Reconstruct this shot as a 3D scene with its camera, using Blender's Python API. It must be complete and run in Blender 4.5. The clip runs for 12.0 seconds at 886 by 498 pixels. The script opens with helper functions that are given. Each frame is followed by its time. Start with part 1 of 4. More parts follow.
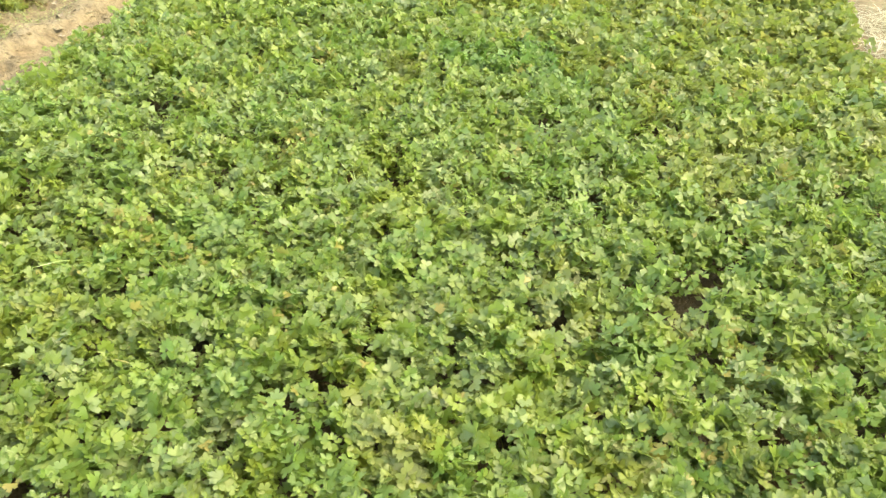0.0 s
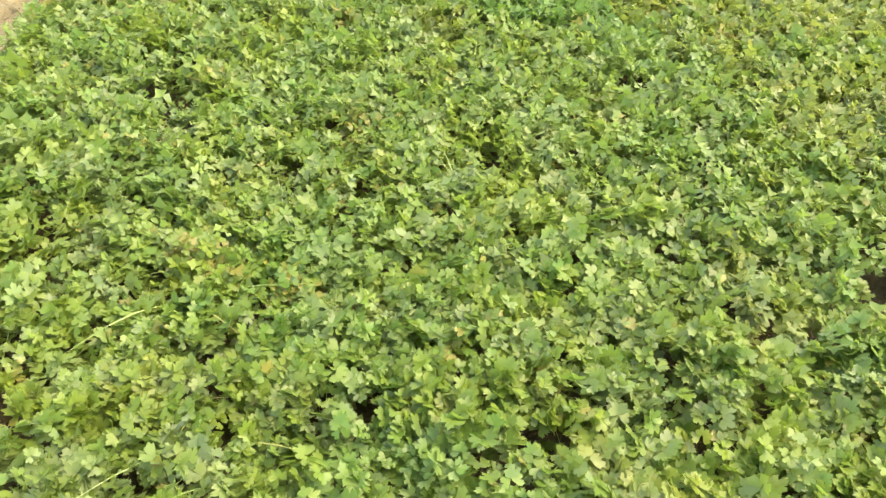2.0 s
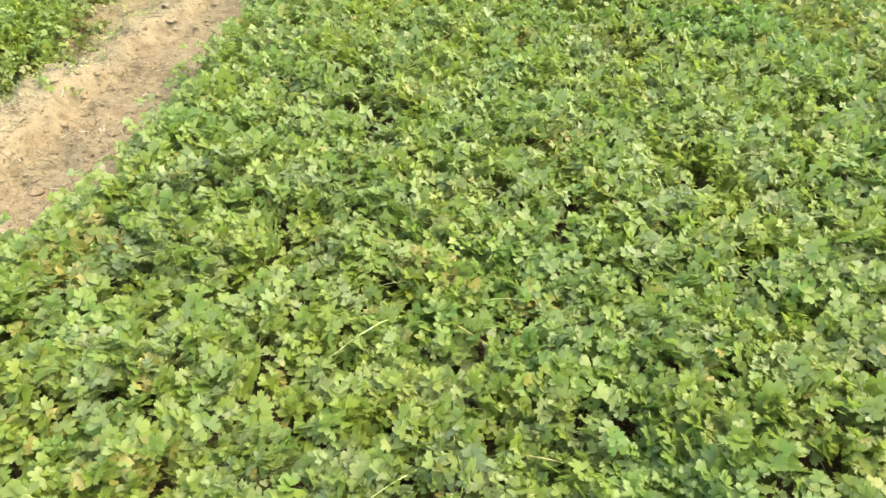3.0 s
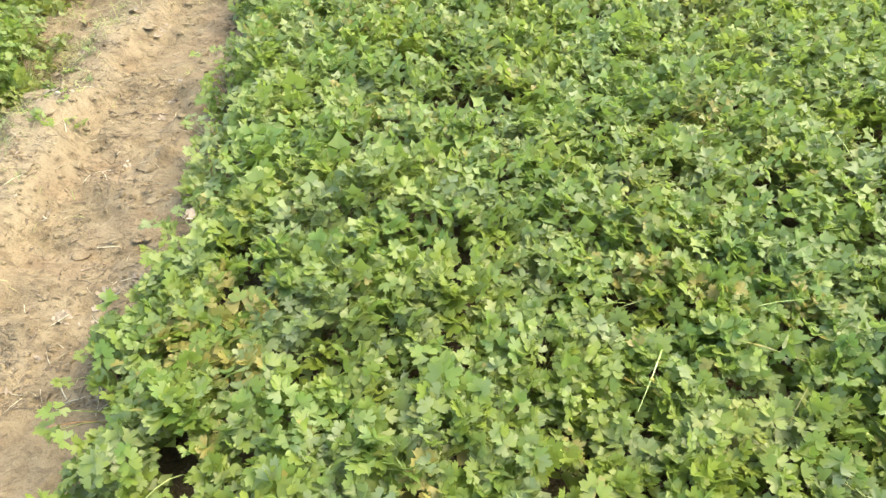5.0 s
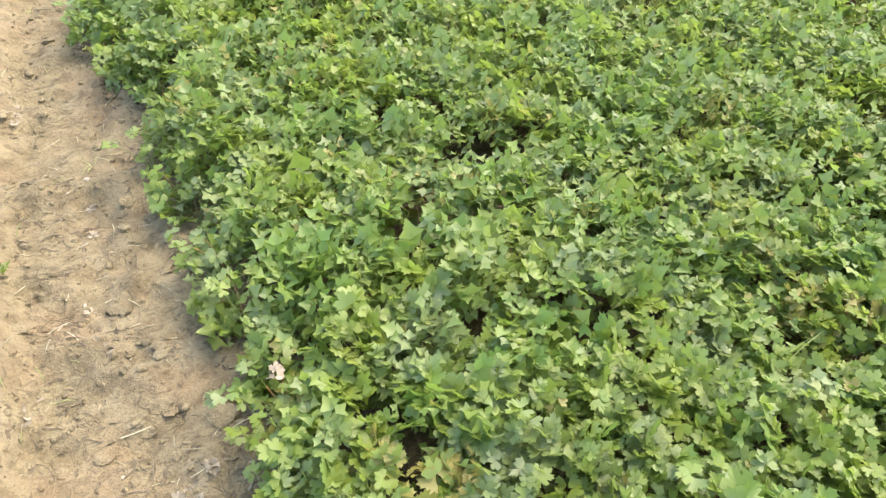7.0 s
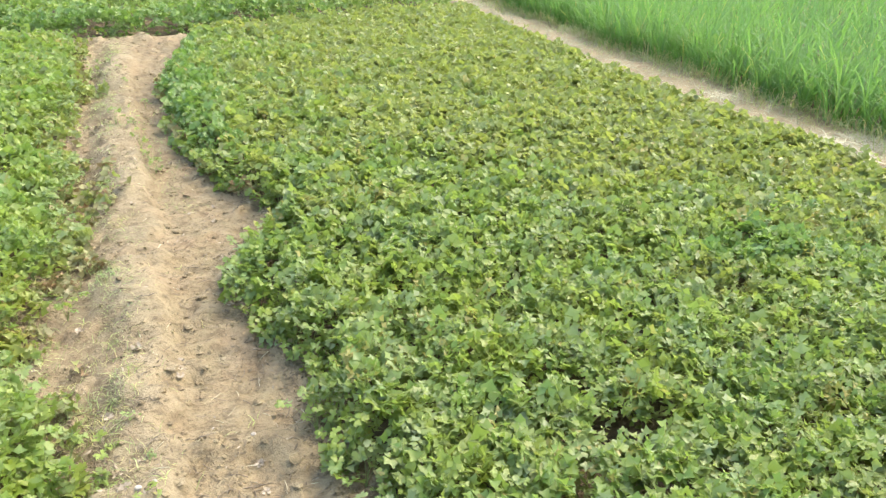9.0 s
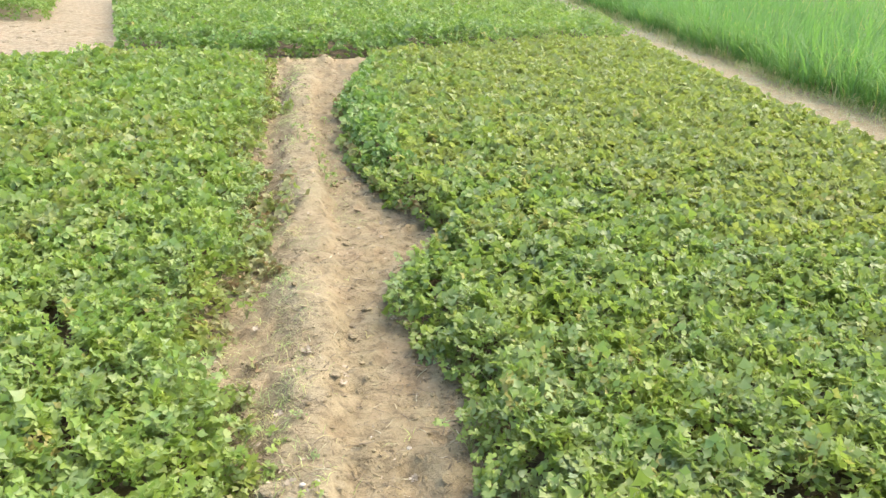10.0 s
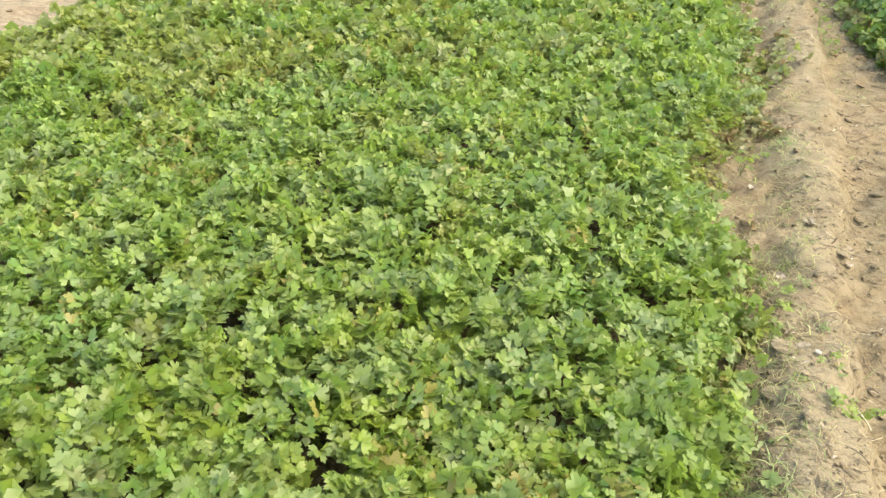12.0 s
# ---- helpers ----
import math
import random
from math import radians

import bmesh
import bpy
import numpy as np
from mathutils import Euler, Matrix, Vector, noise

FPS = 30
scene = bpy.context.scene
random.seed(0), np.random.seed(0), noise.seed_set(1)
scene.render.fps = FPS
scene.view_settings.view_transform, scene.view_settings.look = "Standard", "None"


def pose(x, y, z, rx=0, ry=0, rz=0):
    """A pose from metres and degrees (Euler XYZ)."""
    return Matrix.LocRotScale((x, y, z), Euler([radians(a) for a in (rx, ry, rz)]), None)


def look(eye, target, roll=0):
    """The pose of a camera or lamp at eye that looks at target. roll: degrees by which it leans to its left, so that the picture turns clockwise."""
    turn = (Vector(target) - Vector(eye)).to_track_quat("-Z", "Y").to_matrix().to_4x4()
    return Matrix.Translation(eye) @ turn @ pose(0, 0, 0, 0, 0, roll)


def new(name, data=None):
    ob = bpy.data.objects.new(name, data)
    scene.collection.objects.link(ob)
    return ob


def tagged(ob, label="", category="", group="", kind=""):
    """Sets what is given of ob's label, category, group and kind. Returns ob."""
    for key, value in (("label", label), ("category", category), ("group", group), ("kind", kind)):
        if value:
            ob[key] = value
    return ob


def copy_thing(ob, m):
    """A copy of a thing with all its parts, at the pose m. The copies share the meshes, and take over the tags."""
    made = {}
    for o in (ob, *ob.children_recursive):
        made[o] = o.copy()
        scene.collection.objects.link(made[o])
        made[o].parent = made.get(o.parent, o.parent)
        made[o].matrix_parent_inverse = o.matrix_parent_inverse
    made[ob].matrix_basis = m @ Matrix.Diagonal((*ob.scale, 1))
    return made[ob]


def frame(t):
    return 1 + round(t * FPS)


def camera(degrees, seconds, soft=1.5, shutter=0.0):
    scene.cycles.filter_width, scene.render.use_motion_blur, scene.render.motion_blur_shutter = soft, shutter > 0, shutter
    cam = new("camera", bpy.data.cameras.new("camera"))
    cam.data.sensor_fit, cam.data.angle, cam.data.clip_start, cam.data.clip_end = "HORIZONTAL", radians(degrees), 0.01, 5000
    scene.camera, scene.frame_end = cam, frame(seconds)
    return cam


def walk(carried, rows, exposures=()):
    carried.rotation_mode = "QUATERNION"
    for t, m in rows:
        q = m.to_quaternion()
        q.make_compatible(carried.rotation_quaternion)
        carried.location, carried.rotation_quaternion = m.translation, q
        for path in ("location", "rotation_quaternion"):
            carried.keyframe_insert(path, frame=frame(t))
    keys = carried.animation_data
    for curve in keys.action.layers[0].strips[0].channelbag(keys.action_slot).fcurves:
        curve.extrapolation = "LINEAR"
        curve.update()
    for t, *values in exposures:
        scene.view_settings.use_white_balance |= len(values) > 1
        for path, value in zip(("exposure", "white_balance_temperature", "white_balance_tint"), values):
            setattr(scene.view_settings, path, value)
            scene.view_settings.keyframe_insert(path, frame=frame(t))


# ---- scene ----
cam = camera(61.5, 12.0, soft=1.38)
PATH = [
    (0, (2.04, -0.387, 1.529), (1.607, 1.159, 0.337), 1.5),
    (0.2, (1.985, -0.392, 1.534), (1.568, 1.177, 0.366), 2.1),
    (0.5, (1.907, -0.381, 1.527), (1.536, 1.215, 0.38), 3.1),
    (0.8, (1.808, -0.29, 1.482), (1.472, 1.3, 0.316), 2.5),
    (1, (1.721, -0.219, 1.456), (1.397, 1.331, 0.234), 0.8),
    (1.3, (1.606, -0.14, 1.415), (1.321, 1.378, 0.144), 0.2),
    (1.5, (1.528, -0.114, 1.406), (1.272, 1.383, 0.105), 1.6),
    (1.8, (1.402, -0.118, 1.397), (1.202, 1.416, 0.129), 3.4),
    (2, (1.3, -0.136, 1.403), (1.152, 1.379, 0.106), 2.3),
    (2.2, (1.183, -0.166, 1.408), (1.039, 1.375, 0.142), 0.9),
    (2.3, (1.128, -0.182, 1.408), (0.949, 1.368, 0.156), 0.7),
    (2.5, (1.045, -0.215, 1.413), (0.764, 1.324, 0.167), 0.6),
    (2.8, (0.962, -0.216, 1.409), (0.626, 1.298, 0.146), -0.1),
    (3, (0.902, -0.212, 1.403), (0.566, 1.3, 0.138), -0.6),
    (3.2, (0.839, -0.206, 1.398), (0.542, 1.278, 0.091), -0.4),
    (4.8, (0.184, 0.021, 1.222), (0.072, 1.545, -0.068), -0.7),
    (5, (0.084, 0.021, 1.244), (0.075, 1.546, -0.049), -1.1),
    (5.2, (-0.011, 0.023, 1.263), (0.017, 1.534, -0.047), -3.6),
    (5.5, (-0.111, 0.051, 1.257), (0.012, 1.536, -0.077), -2.4),
    (5.8, (-0.207, 0.136, 1.232), (0.012, 1.6, -0.113), -2.6),
    (6, (-0.284, 0.242, 1.222), (0.02, 1.701, -0.112), -5.3),
    (6.2, (-0.356, 0.34, 1.239), (-0.029, 1.776, -0.114), -8.3),
    (6.5, (-0.453, 0.435, 1.253), (-0.054, 1.849, -0.104), -4.4),
    (6.7, (-0.496, 0.474, 1.245), (-0.018, 1.85, -0.126), -1.6),
    (8.3, (-0.982, 0.557, 1.452), (-0.238, 2.133, 0.472), -0.4),
    (8.5, (-0.998, 0.554, 1.455), (-0.289, 2.181, 0.534), 1.3),
    (8.8, (-1.009, 0.553, 1.458), (-0.314, 2.223, 0.605), 2.7),
    (9, (-1.013, 0.561, 1.468), (-0.342, 2.251, 0.636), 2.6),
    (9.2, (-1.015, 0.566, 1.474), (-0.372, 2.271, 0.648), 2.3),
    (9.5, (-1.018, 0.575, 1.478), (-0.411, 2.305, 0.68), 1.9),
    (9.7, (-1.038, 0.57, 1.477), (-0.496, 2.332, 0.702), 2.8),
    (10, (-1.092, 0.579, 1.467), (-0.788, 2.395, 0.686), 2.8),
    (10.2, (-1.131, 0.577, 1.467), (-1.01, 2.41, 0.676), 1.9),
    (10.5, (-1.167, 0.574, 1.439), (-1.275, 2.377, 0.58), 1.3),
    (10.7, (-1.185, 0.573, 1.426), (-1.427, 2.332, 0.504), 0.8),
    (11, (-1.213, 0.584, 1.403), (-1.649, 2.264, 0.408), 0.0),
    (11.2, (-1.24, 0.577, 1.392), (-1.823, 2.182, 0.351), 0.1),
    (11.5, (-1.302, 0.562, 1.375), (-2.002, 2.075, 0.271), -1.6),
    (11.8, (-1.426, 0.526, 1.359), (-2.098, 2.045, 0.246), 0.7),
    (12, (-1.55, 0.49, 1.357), (-2.152, 2.034, 0.237), 1.7),
]
walk(cam, [(t, look(eye, target, roll)) for t, eye, target, roll in PATH],
     [(0, 2.60, 8100, -3), (0.5, 2.66, 7950, -4), (1.0, 2.59, 7900, -2), (2.0, 2.60, 8250, -5), (2.5, 2.58, 7900, -5), (3.0, 2.57, 7550, 1), (5, 2.54, 7200, 4), (6.5, 2.46, 6900, 5), (8.5, 2.52, 6845, 5), (9.8, 2.44, 6910, 4), (10.2, 2.43, 6999, 4), (10.7, 2.31, 7600, 9), (11.3, 2.30, 7750, 11), (12, 2.32, 7350, 2)])

# ---------------------------------------------------------------- world, sun, exposure
SUN_FROM = Vector((0.60, 0.12, 0.93)).normalized()
world = bpy.data.worlds.new("world")
scene.world = world
world.use_nodes = True
wn = world.node_tree
sky = wn.nodes.new("ShaderNodeTexSky")
sky.sky_type = "NISHITA"
sky.sun_disc = False
sky.sun_elevation = math.asin(SUN_FROM.z)
sky.sun_rotation = math.atan2(SUN_FROM.x, SUN_FROM.y)
sky.air_density, sky.dust_density, sky.ozone_density = 1.2, 3.2, 1.0
wn.nodes["Background"].inputs["Strength"].default_value = 0.15
wn.links.new(sky.outputs[0], wn.nodes["Background"].inputs["Color"])
sun = new("sun", bpy.data.lights.new("sun", "SUN"))
sun.data.energy, sun.data.angle, sun.data.color = 0.56, radians(60.0), (1.0, 0.86, 0.58)
sun.matrix_world = look(SUN_FROM * 40, (0, 0, 0))

# ---------------------------------------------------------------- small tools
rng = np.random.default_rng(7)


def hash01(ix, iy, seed):
    h = (ix.astype(np.int64) * 374761393 + iy.astype(np.int64) * 668265263 + seed * 974634321) & 0xFFFFFFFF
    h = ((h ^ (h >> 13)) * 1274126177) & 0xFFFFFFFF
    return ((h ^ (h >> 16)) & 0xFFFF) / 65535.0


def vnoise(x, y, size, seed=0):
    """Smooth noise from -1 to 1 with bumps about size metres wide."""
    x, y = np.asarray(x, float) / size, np.asarray(y, float) / size
    ix, iy = np.floor(x), np.floor(y)
    fx, fy = x - ix, y - iy
    fx, fy = fx * fx * (3 - 2 * fx), fy * fy * (3 - 2 * fy)
    a, b = hash01(ix, iy, seed), hash01(ix + 1, iy, seed)
    c, d = hash01(ix, iy + 1, seed), hash01(ix + 1, iy + 1, seed)
    return 2 * ((a + (b - a) * fx) * (1 - fy) + (c + (d - c) * fx) * fy) - 1


def mesh_of(name, verts, faces, mat, smooth=True):
    """A mesh from arrays; faces is an (n, k) array of corner numbers."""
    verts, faces = np.asarray(verts, np.float32), np.asarray(faces, np.int32)
    me = bpy.data.meshes.new(name)
    n, k = faces.shape
    me.vertices.add(len(verts))
    me.vertices.foreach_set("co", verts.ravel())
    me.loops.add(n * k)
    me.loops.foreach_set("vertex_index", faces.ravel())
    me.polygons.add(n)
    me.polygons.foreach_set("loop_start", np.arange(0, n * k, k, dtype=np.int32))
    me.polygons.foreach_set("loop_total", np.full(n, k, np.int32))
    me.polygons.foreach_set("use_smooth", np.full(n, smooth))
    me.materials.append(mat)
    me.update(calc_edges=True)
    return me


def part(name, me, parent, label=""):
    ob = new(name, me)
    ob.parent = parent
    return tagged(ob, label)


def turns(yaw, pitch, roll):
    """Rotation matrices Rz @ Rx @ Ry for arrays of angles in radians."""
    cz, sz, cx, sx, cy, sy = np.cos(yaw), np.sin(yaw), np.cos(pitch), np.sin(pitch), np.cos(roll), np.sin(roll)
    o, i = np.zeros_like(cz), np.ones_like(cz)
    rz = np.stack([np.stack([cz, -sz, o], -1), np.stack([sz, cz, o], -1), np.stack([o, o, i], -1)], -2)
    rx = np.stack([np.stack([i, o, o], -1), np.stack([o, cx, -sx], -1), np.stack([o, sx, cx], -1)], -2)
    ry = np.stack([np.stack([cy, o, sy], -1), np.stack([o, i, o], -1), np.stack([-sy, o, cy], -1)], -2)
    return rz @ rx @ ry


def spread(template, places, rotations, scales):
    """Copies of a (verts, faces) template laid at the given places, as one pair of arrays."""
    v, f = template
    out = np.einsum("kij,nj->kni", rotations * scales[:, None, None], v) + places[:, None, :]
    faces = f[None] + (np.arange(len(places)) * len(v))[:, None, None]
    return out.reshape(-1, 3), faces.reshape(-1, f.shape[1])


def joined(pieces):
    verts, faces, base = [], [], 0
    for v, f in pieces:
        if len(v):
            verts.append(v)
            faces.append(f + base)
            base += len(v)
    return np.concatenate(verts), np.concatenate(faces)


# ---------------------------------------------------------------- materials
def material(name):
    m = bpy.data.materials.new(name)
    m.use_nodes = True
    return m, m.node_tree, m.node_tree.nodes["Principled BSDF"]


def node(nt, kind, **values):
    n = nt.nodes.new(kind)
    for key, value in values.items():
        n.inputs[key].default_value = value
    return n


def ramp(nt, source, stops):
    r = nt.nodes.new("ShaderNodeValToRGB")
    while len(r.color_ramp.elements) < len(stops):
        r.color_ramp.elements.new(0.5)
    for e, (p, c) in zip(r.color_ramp.elements, stops):
        e.position, e.color = p, (*c, 1)
    nt.links.new(source, r.inputs[0])
    return r.outputs[0]


def blend(nt, factor, a, b, how="MIX"):
    m = nt.nodes.new("ShaderNodeMix")
    m.data_type, m.blend_type = "RGBA", how
    for value, slot in ((factor, 0), (a, 6), (b, 7)):
        if isinstance(value, (int, float)):
            m.inputs[slot].default_value = value
        elif isinstance(value, tuple):
            m.inputs[slot].default_value = (*value, 1)
        else:
            nt.links.new(value, m.inputs[slot])
    return m.outputs[2]


def math_node(nt, op, a, b=0.0):
    m = nt.nodes.new("ShaderNodeMath")
    m.operation = op
    for value, slot in ((a, 0), (b, 1)):
        if isinstance(value, (int, float)):
            m.inputs[slot].default_value = value
        else:
            nt.links.new(value, m.inputs[slot])
    return m.outputs[0]


def noise_of(nt, scale, detail=3.0, rough=0.5, where=None, stretch=None):
    n = node(nt, "ShaderNodeTexNoise", Scale=scale, Detail=detail, Roughness=rough)
    if where is None:
        where = nt.nodes.new("ShaderNodeNewGeometry").outputs["Position"]
    if stretch:
        mp = nt.nodes.new("ShaderNodeMapping")
        mp.inputs["Scale"].default_value = stretch
        nt.links.new(where, mp.inputs[0])
        where = mp.outputs[0]
    nt.links.new(where, n.inputs["Vector"])
    return n.outputs["Fac"]


def foliage(name, tones, odd, patch_tone, rough=0.42, through_light=0.38, odd_share=0.03, glow=(0.36, 0.42, 0.07), cool=None):
    """Leaf material: each leaf has its own tone, patches of the crop differ, a few leaves have turned."""
    m, nt, bsdf = material(name)
    geo, info = nt.nodes.new("ShaderNodeNewGeometry"), nt.nodes.new("ShaderNodeObjectInfo")
    own = math_node(nt, "FRACT", math_node(nt, "ADD", geo.outputs["Random Per Island"], info.outputs["Random"]))
    cells = node(nt, "ShaderNodeTexVoronoi", Scale=1.0)
    flat = nt.nodes.new("ShaderNodeMapping")
    flat.inputs["Scale"].default_value = (15.0, 15.0, 1.5)
    nt.links.new(geo.outputs["Position"], flat.inputs[0])
    nt.links.new(flat.outputs[0], cells.inputs["Vector"])
    apart = nt.nodes.new("ShaderNodeSeparateColor")
    nt.links.new(cells.outputs["Color"], apart.inputs[0])
    plant = apart.outputs[0]
    tone = math_node(nt, "ADD", math_node(nt, "MULTIPLY", own, 0.55), math_node(nt, "MULTIPLY", plant, 0.45))
    base = ramp(nt, tone, [(0.12 + 0.76 * i / (len(tones) - 1), c) for i, c in enumerate(tones)])
    large = noise_of(nt, 4.2, 4.0, 0.6)
    base = blend(nt, ramp(nt, large, [(0.46, (0, 0, 0)), (0.62, (0.8, 0.8, 0.8))]), base, patch_tone)
    # patches blended towards the palest, greyer tone
    sage = noise_of(nt, 6.0, 3.0, 0.55)
    base = blend(nt, ramp(nt, sage, [(0.50, (0, 0, 0)), (0.66, (0.45, 0.45, 0.45))]), base, tuple(0.75 * c + 0.06 for c in tones[-1]))
    deep = noise_of(nt, 1.3, 3.0, 0.6, stretch=(1.0, 1.0, 0.2))
    base = blend(nt, ramp(nt, deep, [(0.32, (0.6, 0.6, 0.6)), (0.46, (0, 0, 0))]), base, cool or tuple(0.8 * c + d for c, d in zip(tones[0], (0.005, 0.02, 0.015))))
    other = math_node(nt, "FRACT", math_node(nt, "MULTIPLY", own, 37.31))
    sick = noise_of(nt, 2.6, 2.0, 0.5)
    limit = math_node(nt, "ADD", math_node(nt, "MULTIPLY", math_node(nt, "MAXIMUM", math_node(nt, "SUBTRACT", sick, 0.60), 0.0), 1.2), odd_share)
    turned = math_node(nt, "LESS_THAN", other, limit)
    sickly = math_node(nt, "MULTIPLY", math_node(nt, "LESS_THAN", apart.outputs[1], math_node(nt, "MULTIPLY", limit, 1.6)), math_node(nt, "LESS_THAN", other, 0.55))
    turned = math_node(nt, "MAXIMUM", turned, sickly)
    base = blend(nt, turned, base, odd)
    veins = noise_of(nt, 260.0, 2.0, 0.6)
    base = blend(nt, ramp(nt, veins, [(0.3, (0.15, 0.15, 0.15)), (0.6, (0, 0, 0))]), base, tuple(0.55 * c for c in tones[0]))
    nt.links.new(base, bsdf.inputs["Base Color"])
    bsdf.inputs["Roughness"].default_value = rough
    bsdf.inputs["Specular IOR Level"].default_value = 0.55
    bump = node(nt, "ShaderNodeBump", Strength=0.25, Distance=0.002)
    nt.links.new(veins, bump.inputs["Height"])
    nt.links.new(bump.outputs[0], bsdf.inputs["Normal"])
    trans = nt.nodes.new("ShaderNodeBsdfTranslucent")
    nt.links.new(blend(nt, 0.5, base, glow), trans.inputs["Color"])
    mix = nt.nodes.new("ShaderNodeMixShader")
    mix.inputs[0].default_value = through_light
    nt.links.new(bsdf.outputs[0], mix.inputs[1])
    nt.links.new(trans.outputs[0], mix.inputs[2])
    nt.links.new(mix.outputs[0], nt.nodes["Material Output"].inputs["Surface"])
    return m


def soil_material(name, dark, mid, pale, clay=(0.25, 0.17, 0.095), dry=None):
    """Crumbly soil; dry, if given, is a paler tone blended in with height."""
    m, nt, bsdf = material(name)
    big, fine, grain = noise_of(nt, 2.2, 4.0, 0.6), noise_of(nt, 15.0, 5.0, 0.6), noise_of(nt, 240.0, 3.0, 0.6)
    col = ramp(nt, fine, [(0.34, dark), (0.47, mid), (0.64, pale)])
    blotch = noise_of(nt, 9.0, 4.0, 0.7)
    col = blend(nt, ramp(nt, blotch, [(0.34, (0.40, 0.40, 0.40)), (0.48, (0, 0, 0))]), col, tuple(0.5 * (a + b) for a, b in zip(dark, mid)))
    col = blend(nt, ramp(nt, big, [(0.40, (0.45, 0.45, 0.45)), (0.65, (0, 0, 0))]), col, mid)
    col = blend(nt, ramp(nt, noise_of(nt, 4.5, 3.0, 0.5), [(0.50, (0, 0, 0)), (0.72, (0.60, 0.60, 0.60))]), col, clay)
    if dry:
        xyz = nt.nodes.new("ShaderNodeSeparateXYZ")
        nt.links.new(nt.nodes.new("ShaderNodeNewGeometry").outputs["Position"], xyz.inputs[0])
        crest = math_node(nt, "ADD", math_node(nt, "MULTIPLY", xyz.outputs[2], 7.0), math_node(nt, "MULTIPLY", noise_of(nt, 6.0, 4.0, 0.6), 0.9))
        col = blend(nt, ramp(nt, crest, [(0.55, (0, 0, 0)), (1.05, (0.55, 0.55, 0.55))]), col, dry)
        moss = noise_of(nt, 3.1, 4.0, 0.65, stretch=(2.2, 0.8, 1.0))
        col = blend(nt, ramp(nt, moss, [(0.54, (0, 0, 0)), (0.70, (0.34, 0.34, 0.34))]), col, (0.175, 0.155, 0.088))
    col = blend(nt, ramp(nt, noise_of(nt, 48.0, 5.0, 0.7), [(0.36, (0.4, 0.4, 0.4)), (0.46, (0, 0, 0))]), col, tuple(0.8 * c for c in dark))
    col = blend(nt, ramp(nt, noise_of(nt, 21.0, 4.0, 0.65, stretch=(0.7, 1.5, 1.0)), [(0.37, (0.55, 0.55, 0.55)), (0.45, (0, 0, 0))]), col, tuple(0.9 * c for c in dark))
    col = blend(nt, ramp(nt, grain, [(0.35, (0.25, 0.25, 0.25)), (0.55, (0, 0, 0))]), col, tuple(0.5 * c for c in mid))
    # a thin dried crust, broken by fine winding cracks in places
    warp = nt.nodes.new("ShaderNodeTexNoise")
    warp.inputs["Scale"].default_value, warp.inputs["Detail"].default_value = 14.0, 3.0
    where = nt.nodes.new("ShaderNodeNewGeometry").outputs["Position"]
    nt.links.new(where, warp.inputs["Vector"])
    bent = nt.nodes.new("ShaderNodeMix")
    bent.data_type, bent.blend_type = "RGBA", "LINEAR_LIGHT"
    bent.inputs[0].default_value = 0.035
    nt.links.new(where, bent.inputs[6])
    nt.links.new(warp.outputs["Color"], bent.inputs[7])
    plates = node(nt, "ShaderNodeTexVoronoi", Scale=19.0)
    plates.feature = "DISTANCE_TO_EDGE"
    mp = nt.nodes.new("ShaderNodeMapping")
    mp.inputs["Scale"].default_value = (0.75, 1.5, 0.4)
    nt.links.new(bent.outputs[2], mp.inputs[0])
    nt.links.new(mp.outputs[0], plates.inputs["Vector"])
    crack = math_node(nt, "MULTIPLY", ramp(nt, plates.outputs["Distance"], [(0.0, (1, 1, 1)), (0.07, (0, 0, 0))]),
                      ramp(nt, noise_of(nt, 5.5, 3.0, 0.6), [(0.50, (0, 0, 0)), (0.62, (1, 1, 1))]))
    col = blend(nt, math_node(nt, "MULTIPLY", crack, 0.30), col, tuple(0.7 * c for c in dark))
    nt.links.new(col, bsdf.inputs["Base Color"])
    bsdf.inputs["Roughness"].default_value = 0.95
    bsdf.inputs["Specular IOR Level"].default_value = 0.15
    b1 = node(nt, "ShaderNodeBump", Strength=0.6, Distance=0.02)
    b2 = node(nt, "ShaderNodeBump", Strength=0.6, Distance=0.004)
    crumb = noise_of(nt, 75.0, 4.0, 0.7)
    b3 = node(nt, "ShaderNodeBump", Strength=0.7, Distance=0.012)
    nt.links.new(crumb, b3.inputs["Height"])
    nt.links.new(b3.outputs[0], b1.inputs["Normal"])
    b4 = node(nt, "ShaderNodeBump", Strength=0.6, Distance=0.008)
    b4.invert = True
    nt.links.new(crack, b4.inputs["Height"])
    nt.links.new(b4.outputs[0], b3.inputs["Normal"])
    nt.links.new(fine, b1.inputs["Height"])
    nt.links.new(grain, b2.inputs["Height"])
    nt.links.new(b1.outputs[0], b2.inputs["Normal"])
    nt.links.new(b2.outputs[0], bsdf.inputs["Normal"])
    return m


